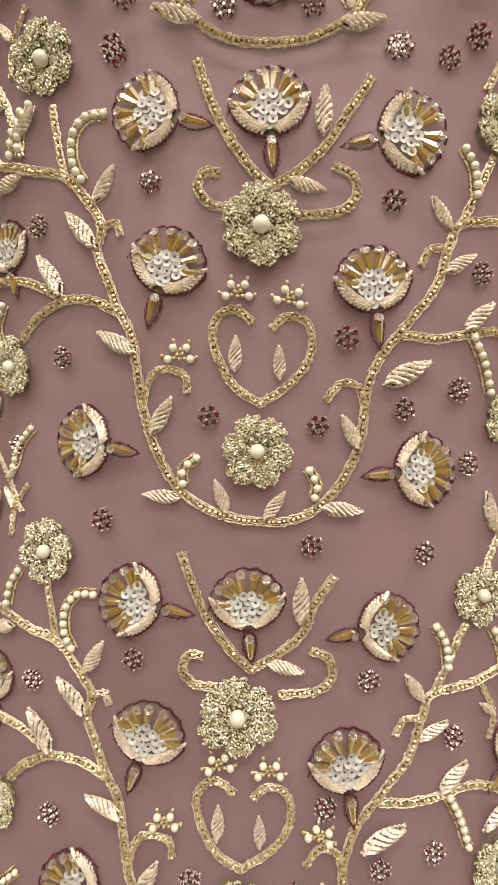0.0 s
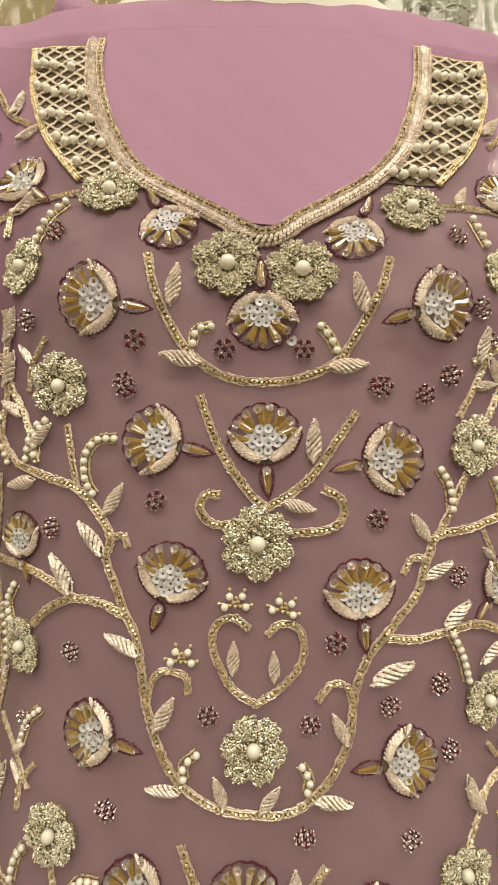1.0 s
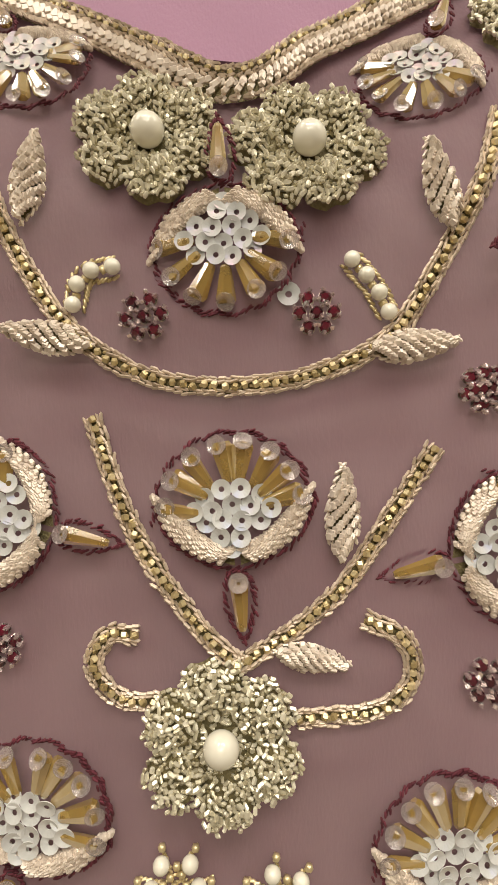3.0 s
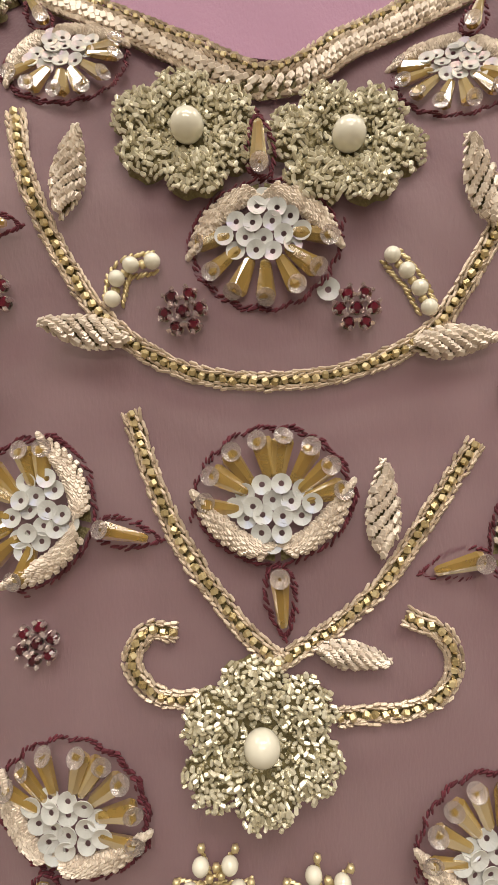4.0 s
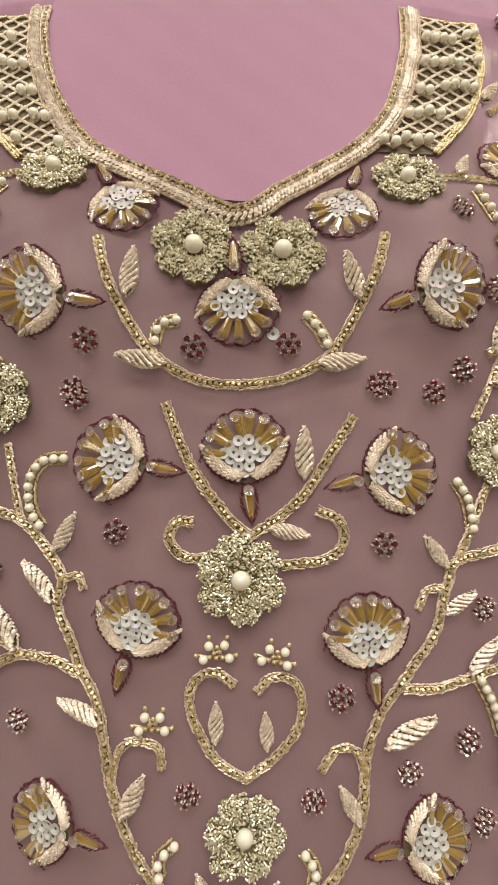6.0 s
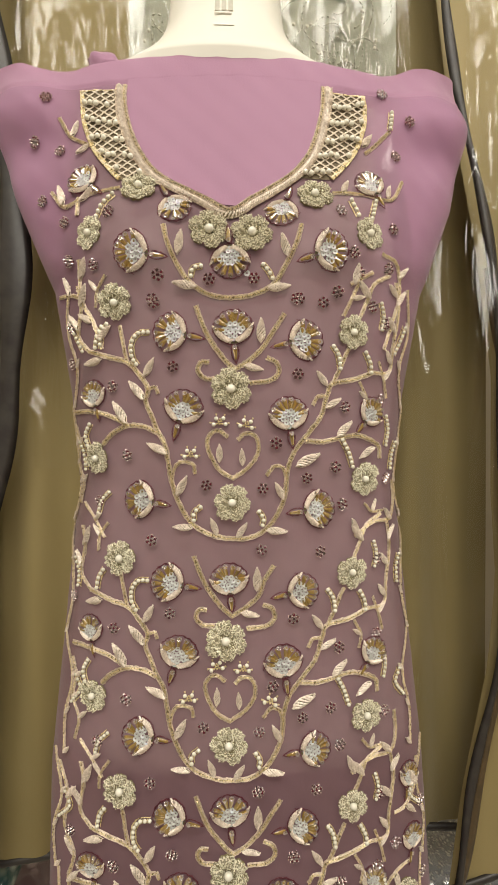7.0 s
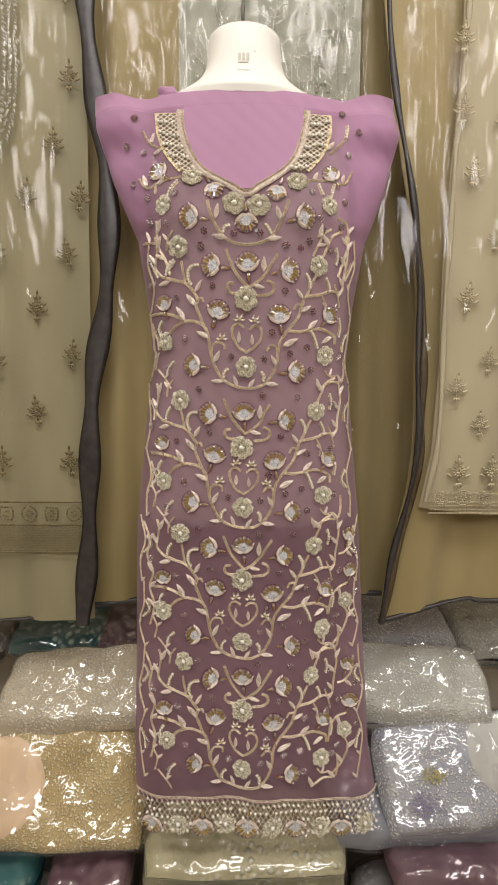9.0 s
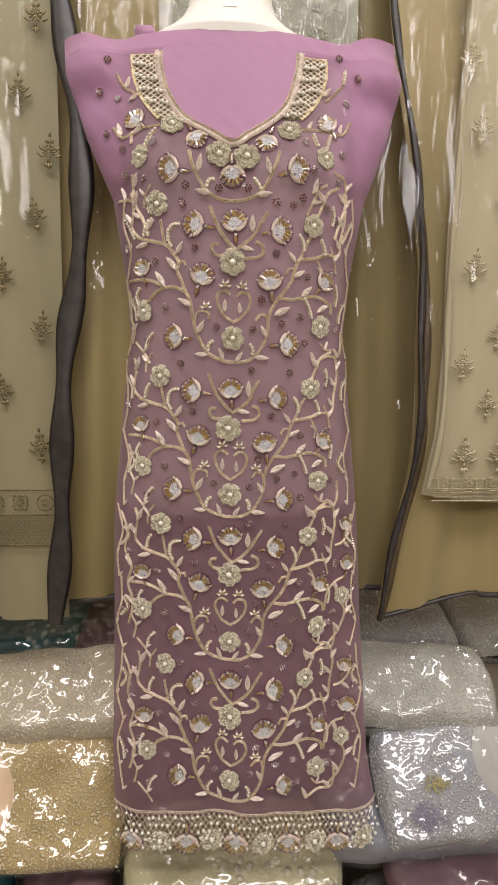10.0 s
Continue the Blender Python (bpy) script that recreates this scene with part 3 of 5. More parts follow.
def vine(pts, parent=dress, width=4.3, origin=(0.0025, 0.0), name="vine"):
    """A vine of two chain-stitched rims and a row of set gold stones between; pts in millimetres from origin."""
    P = [(x * MM + origin[0], z * MM + origin[1]) for x, z in pts]
    w = width * 0.53 - 0.72
    out = []
    for sg in (-1, 1):
        out.append(rope(P, side=(sg * w + 0.38) * MM, step=1.6 * MM, length=2.4 * MM, width=0.85 * MM, height=1.25 * MM, slant=-0.16, h=1.0 * MM, wob=0.00016))
        out.append(rope(P, side=(sg * w - 0.38) * MM, step=1.6 * MM, length=2.4 * MM, width=0.85 * MM, height=1.25 * MM, slant=0.16, h=1.1 * MM, wob=0.00016))
    rims = sum(len(q[1]) for q in out)
    c, d = spline(P, 2.35 * MM)
    c3 = np.concatenate([c, np.full((len(c), 1), 1.5 * MM)], 1) + RNG.normal(0, 0.0002, (len(c), 3))
    out.append(links(c3, turned(d, RNG.normal(0, 0.4, len(c))), 1.8 * MM, min(2.0, width * 0.42) * MM, 1.9 * MM))
    c, d = spline(P, 1.2 * MM)
    c3 = np.concatenate([c, np.full((len(c), 1), 0.9 * MM)], 1) + RNG.normal(0, 0.00035, (len(c), 3))
    out.append(links(c3, turned(d, RNG.uniform(-1.5, 1.5, len(c))), 1.5 * MM, 0.7 * MM, 0.9 * MM))
    stones = sum(len(q[1]) for q in out) - rims
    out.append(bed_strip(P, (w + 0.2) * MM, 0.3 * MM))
    v, f = join(*out)
    me = mesh(name, on_cloth(v), f, PALE, False)
    me.materials.append(GOLD)
    me.materials.append(OLIVE)
    me.polygons.foreach_set("material_index", [0] * rims + [1] * stones + [2] * (len(f) - rims - stones))
    return part(name, me, parent)


def strand(pts, origin, step=4.3, me=None):
    """A string of pearls between small gold beads."""
    P = [(x * MM + origin[0], z * MM + origin[1]) for x, z in pts]
    c, d = spline(P, step * MM)
    mid = (c[:-1] + c[1:]) / 2
    v, f = links(np.concatenate([mid, np.full((len(mid), 1), 1.0 * MM)], 1), turned(d[:-1], 0.0), 1.7 * MM, 2.2 * MM, 1.9 * MM)
    r1 = rope(P, side=2.3 * MM, step=1.2 * MM, length=2.4 * MM, width=0.9 * MM, height=1.0 * MM, h=0.8 * MM)
    r2 = rope(P, side=-2.3 * MM, step=1.2 * MM, length=2.4 * MM, width=0.9 * MM, height=1.0 * MM, h=0.8 * MM)
    v, f = join((v, f), r1, r2)
    s = part("pearl_strand", mesh("pearl_strand", on_cloth(v), f, GOLD), dress)
    for x, z in c:
        part("pearl", me or PEARL_SMALL, s, frame_at(x, z))


def leaf(x0, z0, x1, z1, origin, k=[0]):
    k[0] += 1
    a, b = Vector((x0, z0)), Vector((x1, z1))
    d = b - a
    L = max(10.0, d.length)
    part("zari_leaf", LEAVES[k[0] % 3], dress, frame_at(x0 * MM + origin[0], z0 * MM + origin[1], math.atan2(-d.x, d.y), L / 19.0, 0.0012))


def rose(x, z, origin, r=17.0, spin=0.0, n=6):
    base = part("rose_motif", ROSE_CORE, dress, frame_at(x * MM + origin[0], z * MM + origin[1], spin, r / 17.0))
    for i in range(n):
        part("petal", PETALS[i % 5], base, Matrix.Rotation(2 * math.pi * i / n + random.uniform(-0.06, 0.06), 4, "Z") @ Matrix.Scale(random.uniform(0.93, 1.04), 4))
    part("pearl", PEARL_BIG, base, Matrix.Translation((0, 0, -0.0002)), "round ivory pearl")


def fan(x, z, sx, sz, origin, scale=0.89, beads=8):
    """A fan flower; (sx, sz) is the middle of its stem drop."""
    d = Vector((x - sx, z - sz))
    base = part("fan_flower", FAN_BASE, dress, frame_at(x * MM + origin[0], z * MM + origin[1], math.atan2(-d.x, d.y), scale * random.uniform(0.90, 0.96), 0.0008))
    for me in FAN_PETALS:
        part("zari_petal", me, base)
    for i in range(beads):
        a = math.radians(9 + 162 * i / (beads - 1) + random.uniform(-2.5, 2.5))
        m = Matrix.Translation((0, -0.5 * MM, 0.3 * MM)) @ Matrix.Rotation(a - math.pi / 2 + random.uniform(-0.05, 0.05), 4, "Z") @ Matrix.Translation((0, 8.2 * MM, 0)) @ Matrix.Rotation(random.uniform(-0.5, 0.5), 4, "Y")
        part("bugle_bead", BUGLE_ME, base, m)
        r = 18.6 + random.uniform(-0.4, 0.5)
        part("tip_sequin", TIP_ME, base, Matrix.Translation((r * MM * math.cos(a), -0.5 * MM + r * MM * math.sin(a), 3.0 * MM)) @ Matrix.Rotation(a - math.pi / 2, 4, "Z") @ Matrix.Rotation(random.uniform(-0.75, 0.0), 4, "X") @ Matrix.Rotation(random.uniform(-0.3, 0.3), 4, "Y"))
    for i, (px, py) in enumerate(SEQ_SPOTS):
        m = Matrix.Translation((px * MM + random.gauss(0, 0.0004), py * MM + random.gauss(0, 0.0004), (2.0 + 0.35 * (i % 3)) * MM)) @ Euler((random.gauss(0, 0.13), random.gauss(0, 0.13), random.uniform(0, 6))).to_matrix().to_4x4()
        part("sequin", SEQ_ME, base, m)
    part("stem_drop", DROP_ME, base, Matrix.Translation((0.1 * MM, -31.4 * MM, 0.4 * MM)) @ Matrix.Rotation(random.uniform(-0.06, 0.06), 4, "Z"))
    part("tip_sequin", TIP_ME, base, Matrix.Translation((0, -18.6 * MM, 4.0 * MM)) @ Euler((random.uniform(-0.5, 0.2), 0.1, 0)).to_matrix().to_4x4())


def cluster(x, z, origin):
    base = part("rhinestone_flower", CLAWS, dress, frame_at(x * MM + origin[0], z * MM + origin[1], random.uniform(0, 1), random.uniform(0.9, 1.0)))
    for px, py in SPOTS7:
        part("garnet", STONE_ME, base, Matrix.Translation((px, py, 0)))


def sprig(x, z, origin, spin):
    base = part("pearl_sprig", SPRIG_THREAD, dress, frame_at(x * MM + origin[0], z * MM + origin[1], spin))
    for px, py in ((-8.2, 1.2), (-3, 8.6), (4.5, 8.4), (8.2, 1.0), (-1, 2.0), (1.6, 2.6), (0, 0), (-2.6, 0.4), (2.6, 0.2), (0.4, 4.4)):
        part("gold_bead", GOLD_BEAD, base, Matrix.Translation((px * MM, py * MM, 0)))
    for px, py in ((-5.2, -0.4), (-3.0, 5.0), (3.4, 5.2), (5.4, 0.0)):
        part("pearl", PEARL_SMALL, base, Matrix.Translation((px * MM, py * MM, 0)))


def i_of(z):
    return round((1.296 - z) / 0.2235) * 1.3


# how far single motifs of each repeat sit from the pattern, in millimetres
SHIFTS = [{"c": (1.5, 1.5), "rose_r": (3, 6), "rose_l": (6, 0), "fan_fr": (-2, 10), "fan_fl": (3, -2)},
          {"vr": (-6, -3), "m": (-2, -5.5), "c": (0.5, -1), "l": (-1.5, -1), "r": (2, -4), "ml": (-3, 0), "mr": (-1, -4), "bl": (0, 6), "rose_ul": (4, -8), "rose_ur": (5, 2), "rose_l": (4, 0), "rose_r": (8, 5), "fan_fr": (5, 5)},
          {"m": (-0.5, 0), "c": (0, 5), "l": (-1, 4), "r": (2, -3), "ml": (-2, 3), "mr": (-2, -2), "bl": (3, 6), "br": (3, -3), "lo": (0, -4), "rose_ul": (2, -1), "rose_ur": (5, 4), "rose_l": (1, 4), "rose_r": (10, 2), "fan_fr": (4, 9)},
          {"m": (1, -2), "c": (0, 2), "l": (0, 4), "r": (1, -3), "ml": (-3, 3), "mr": (0, 1), "bl": (3, 9), "br": (3, -3), "rose_ul": (6, 5), "rose_ur": (2, 5), "rose_l": (5, 9), "rose_r": (11, 0), "fan_fr": (3, 7)}]


def repeat(z0, x0, top, last):
    """One upright repeat of the pattern round the middle rose at (x0, z0)."""
    o = (x0, z0)
    j = lambda s=1.2: random.uniform(-s, s)
    i = i_of(z0) / 1.3
    moved = SHIFTS[round(i)]

    def at(key, x, z):
        dx, dz = moved.get(key, (0, 0))
        return x + dx, z + dz

    def fan_at(key, x, z, sx, sz, o, scale=0.89):
        dx, dz = moved.get(key, (0, 0))
        fan(x + dx, z + dz, sx + dx, sz + dz, o, scale)
    # middle: V stem, scrolls, heart
    vine([(-30.5, 75), (-24, 57.5), (-16.5, 43), (-4, 27), (4, 20)], origin=o)
    vine([at("vr", 48, 69), at("vr", 39, 55), (28.5, 39), (15.5, 27), (4, 20)], origin=o)
    vine([(-20, 26), (-26, 26), (-29, 19), (-23, 12), (-13, 11)], origin=o)
    vine([(33, 30), (41, 26), (43, 17), (35, 10), (18, 8)], origin=o)
    vine([(-3, -40), (-10, -35), (-17, -37), (-21, -45), (-18, -57), (-10, -70), (2, -78)], origin=o, width=3.8)
    vine([(7, -43), (12, -38), (20, -38), (25, -45), (24, -57), (15, -69), (2, -78)], origin=o, width=3.8)
    rose(*at("m", 0, 2.5), o, 18.2, 0.1)
    rose(*at("lo", 1, -100), o, 16.2, 0.35)
    sprig(-10, -29, o, j(0.15))
    sprig(14, -31, o, j(0.15) - 0.1)
    sprig(-36, -58, o, j(0.15))
    if i > 0.5:
        sprig(39, -62, o, j(0.15) - 0.2)
    # great stems that meet below
    vine([(-130, 39), (-109, 32), (-93, 27), (-82, 16), (-74, 3), (-76, -8), (-71, -21), (-66, -34), (-59, -47), (-56, -63), (-53, -81), (-46, -101), (-36, -118), (-21, -128), (-4, -133)], origin=o)
    vine([(-4, -133), (14, -133), (28, -128), (39, -117), (48, -100), (51, -83), (52, -70), (58, -54), (71, -37), (82, -22), (88, -3), (93, 8), (115, 13), (133, 20)], origin=o)
    vine([(-67, -36), (-78, -31), (-93, -30), (-108, -37), (-118, -47)], origin=o)
    vine([(-150, -16), (-132, -16), (-113, -20), (-100, -26), (-93, -30)], origin=o)
    vine([(-93, 27), (-96, 42), (-99, 59)], origin=o, width=3.6)
    vine([(-73, 3), (-67, 4), (-65, -1)], origin=o, width=3.4)
    vine([(-53, -81), (-51, -70), (-45, -63), (-34, -65), (-32, -73)], origin=o, width=3.4)
    vine([(51, -78), (48, -69), (40, -67), (33, -75)], origin=o, width=3.6)
    vine([(69, -44), (83, -45), (98, -42), (120, -39), (141, -48), (144, -60)], origin=o)
    vine([(93, 8), (100, 22), (105, 34), (109, 42)], origin=o, width=3.8)
    vine([(86, -3), (79, -4), (75, -11)], origin=o, width=3.4)
    # flanks
    vine([(-140, 98), (-137, 81), (-141, 54), (-130, 39)], origin=o, width=3.6)
    vine([(118, 68), (126, 86), (132, 100), (148, 110)], origin=o, width=3.6)
    vine([(118, -134), (138, -122), (158, -121), (164, -105), (163, -84)], origin=o, width=3.6)
    vine([(156, 104), (160, 79), (155, 44), (152, 22), (133, 20)], origin=o, width=3.6)
    c, w = half(z0)
    e = w / MM
    for zz in (0, 1):  # wavy leafed trim near the side seams
        for sg, k in ((-1, 0.93), (1, 0.925)):
            xe = [(c - x0) / MM + sg * e * (k + 0.03 * math.sin(2.2 * q + zz + i_of(z0))) for q in range(4)]
            vine([(xe[0], 100 - zz * 111), (xe[1], 62 - zz * 111), (xe[2], 26 - zz * 111), (xe[3], -10 - zz * 111)], origin=o, width=2.6)
            for q, dx in ((1, 8), (2, -7), (3, 8)):
                leaf(xe[q], 100 - q * 37 - zz * 111, xe[q] - sg * abs(dx), 108 - q * 37 - zz * 111, o)
            strand([(xe[1] - sg * 5, 66 - zz * 111), (xe[1] - sg * 10, 54 - zz * 111), (xe[2] - sg * 8, 40 - zz * 111)], o, 4.3, PEARL_TINY)
    for pts in ([(-112, 104), (-120, 92), (-122, 78)], [(-150, -30), (-146, -46), (-149, -66), (-142, -84), (-146, -104)], [(-140, -104), (-128, -118), (-118, -134)], [(140, 30), (146, 14), (150, -2)], [(128, -104), (136, -112), (148, -112)], [(120, 10), (127, -4), (125, -16)]):
        vine(pts, origin=o, width=2.8)
    for q in ((-120, 92, -128, 102), (-146, -46, -136, -40), (-142, -84, -132, -76), (-128, -118, -118, -112), (-149, -66, -140, -60), (146, 14, 154, 24), (136, -112, 140, -100), (127, -4, 118, 2)):
        leaf(*q, o)
    for pts in ([(-112, -92), (-120, -100), (-124, -112)], [(140, 84), (143, 72), (141, 60)], [(150, -20), (153, -34), (151, -48)]):
        strand(pts, o, 4.0, PEARL_TINY)
    # pearls
    for pts in ([(-73, 53), (-82, 52), (-88, 44), (-88, 32), (-84, 25)], [(-123, 42), (-121, 52), (-116, 60)], [(93, 42), (98, 34), (100, 22)],
                [(103, -43), (109, -54), (114, -68)], [(-33, -116), (-33, -109), (-27, -104)], [(29, -121), (30, -115), (26, -108)], [(-132, -28), (-137, -38), (-135, -48)], [(125, 38), (130, 28), (131, 20)]):
        strand(pts, o)
    rose(*at("rose_ul", -103, 80), o, 16.0, j(0.3))
    rose(*at("rose_l", -131, -60), o, 15.0, j(0.3))
    rose(*at("rose_ur", 112, 55), o, 15.0, j(0.3))
    rose(*at("rose_r", 124, -86), o, 15.5, j(0.3))
    # fans
    fan_at("c", 1, 53, 2.5, 35, o)
    fan_at("l", -51, 52, -34, 48.5, o)
    fan_at("r", 65, 46, 48, 42.5, o)
    fan_at("ml", -42.5, -16, -49.5, -37, o, 0.9)
    fan_at("mr", 52.5, -22, 55, -41, o, 0.92)
    fan_at("bl", -80, -98, -62, -101, o, 0.86)
    fan_at("br", 79, -107, 62, -109, o, 0.86)
    fan_at("fan_fl", -130, 0, -126, -17, o, 0.78)
    fan_at("fan_fr", 134, -28, 123, -42, o, 0.78)
    # leaves
    for q in ((27, 44, 27, 65), (12, 23, 29, 20), (-10, -63, -10, -47), (11, -66, 10, -51), (-77, 14, -68, 30), (-77, -6, -91, 10), (-94, -27, -107, -8), (-57, -55, -75, -46), (-48, -93, -39, -76), (-35, -123, -52, -122)):
        leaf(*q, o)
    for q in ((-12, -129, -18, -114), (6, -132, 15, -119), (33, -126, 52, -127), (49, -97, 41, -82), (60, -67, 81, -56), (87, -14, 101, -5), (88, 6, 78, 19), (98, -40, 112, -26)):
        leaf(*q, o)
    for q in ((-137, 81, -128, 99), (128, 87, 115, 101), (136, -50, 120, -60), (120, -133, 113, -117), (-118, 31, -137, 27), (156, 60, 145, 72), (157, 84, 166, 98), (153, 30, 144, 42), (-140, 60, -150, 74), (158, -121, 146, -110)):
        leaf(*q, o)
    # stones
    for q in ((-68, 81), (-52, 22), (59, 82), (84, 80), (61, 16), (-107, 6), (41, -46), (-95, -58), (-22, -84), (30, -88), (69, -77), (97, -69), (105, -13), (-122, -101), (-72, -136), (28, -144), (82, -146), (145, 66), (117, 108), (152, -80), (105, -104), (-150, 30), (143, -5)):
        if q[1] < -130 and last:
            continue
        if q[1] > 76 and not top:
            continue
        cluster(q[0] + j(), q[1] + j(), o)


for i in range(4):
    repeat(1.296 - 0.2235 * i - (0.0, 0.0015, 0.001, 0.0)[i], (0.0025, 0.000, 0.001, 0.003)[i], i == 0, i == 3)

for z0, x0 in ((0.849, 0.003), (0.6255, 0.006)):  # the skirt is wider: extra sprays by the side seams
    o = (x0, z0)
    fan(180, 8, 176, -9, o, 0.78)
    fan(176, 70, 170, 54, o, 0.7)
    rose(172, -40, o, 13.5)
    vine([(150, -118), (168, -96), (178, -70), (172, -52)], origin=o, width=3.4)
    vine([(176, -12), (160, -18), (148, -34), (144, -60)], origin=o, width=3.4)
    vine([(160, 40), (172, 44), (184, 60), (186, 84)], origin=o, width=3.4)
    vine([(-166, 90), (-156, 62), (-160, 34), (-150, 8), (-156, -20), (-148, -50), (-156, -84)], origin=o, width=3.4)
    for q in ((168, -96, 158, -82), (178, -70, 190, -58), (160, -18, 164, -34), (184, 60, 174, 76), (-156, 62, -145, 74), (-150, 8, -160, 22), (-156, -20, -144, -8), (-148, -50, -160, -38), (172, 44, 184, 34)):
        leaf(*q, o)
    for q in ((192, -30), (190, 40), (160, 12), (-162, -60), (-140, -36), (158, -66)):
        cluster(*q, o)

# ---- the yoke ----
A = (0.0025, 0.0)
rose(-82, 1479, A, 16.0)
rose(76, 1473, A, 16.0, 0.2)
rose(-19, 1438, A, 18.0, 0.15)
rose(19, 1436, A, 18.0, 0.4)
fan(-50.5, 1459.5, -60, 1477, A, 0.8, 7)
fan(46.5, 1457.5, 53, 1477, A, 0.8, 7)
fan(-0.5, 1413, -1.5, 1434, A, 0.86, 7)
fan(-84, 1417, -65, 1414, A, 0.93)
fan(86, 1419, 66, 1412, A, 0.93)
vine([(-59, 1441), (-55, 1424), (-47, 1407), (-35, 1391), (-18, 1381), (2, 1379), (21, 1382), (38, 1391), (49, 1408), (58, 1426), (63, 1443)])
for q in ((-47, 1416, -44, 1436), (-31, 1388, -51, 1391), (51, 1415, 45, 1434), (33, 1387, 53, 1390), (-149, 1539, -144, 1555), (-132, 1529, -143, 1519), (-153, 1469, -160, 1489), (-136, 1470, -124, 1484), (126, 1532, 137, 1547), (102, 1478, 109, 1492), (148, 1480, 152, 1494)):
    leaf(*q, A)
for q in ((110, 1381, 123, 1384), (157, 1388, 146, 1398), (-148, 1388, -154, 1405), (-126, 1361, -141, 1369), (-136, 1400, -128, 1418), (112, 1394, 114, 1412), (158, 1405, 168, 1416), (-120, 1345, -106, 1356)):
    leaf(*q, A)
for pts in ([(-35, 1397), (-33, 1404), (-26, 1406)], [(29, 1408), (34, 1402), (37, 1396)], [(-105, 1473), (-114, 1463), (-119, 1452)], [(159, 1574), (156, 1556)], [(110, 1471), (116, 1456)], [(135, 1474), (129, 1455)], [(-118, 1340), (-117, 1350), (-111, 1358)]):
    strand(pts, A)
for pts in ([(-162, 1559), (-149, 1539), (-129, 1528)], [(-166, 1484), (-153, 1468), (-139, 1472), (-125, 1477), (-100, 1480)], [(-139, 1474), (-139, 1458)], [(-137, 1416), (-136, 1382), (-125, 1361), (-117, 1337)],
            [(-162, 1389), (-148, 1388), (-133, 1382)], [(155, 1553), (139, 1535), (129, 1526)], [(94, 1477), (121, 1480), (151, 1479), (165, 1500)], [(140, 1423), (156, 1416), (160, 1389), (154, 1367), (145, 1339)], [(120, 1403), (110, 1381), (103, 1366)], [(109, 1394), (130, 1406)]):
    vine(pts, width=3.6)
rose(-126, 1438, A, 14.5)
rose(126, 1440, A, 14.5)
fan(-134, 1491, -121, 1480, A, 0.8)
fan(131, 1490, 137, 1477, A, 0.8)
for q in ((-108, 1455), (-64, 1398), (-68, 1375), (-19, 1395), (21, 1396), (99, 1458), (96, 1386), (61, 1379), (110, 1420), (-122, 1410), (-175, 1579), (-187, 1540), (-160, 1526), (-176, 1478), (-152, 1453), (-147, 1417), (-149, 1359), (151, 1596), (178, 1568), (160, 1527), (152, 1449), (146, 1411), (131, 1376)):
    cluster(*q, A)
part("loose_sequin", SEQ_ME, dress, frame_at(0.0170, 1.4005))


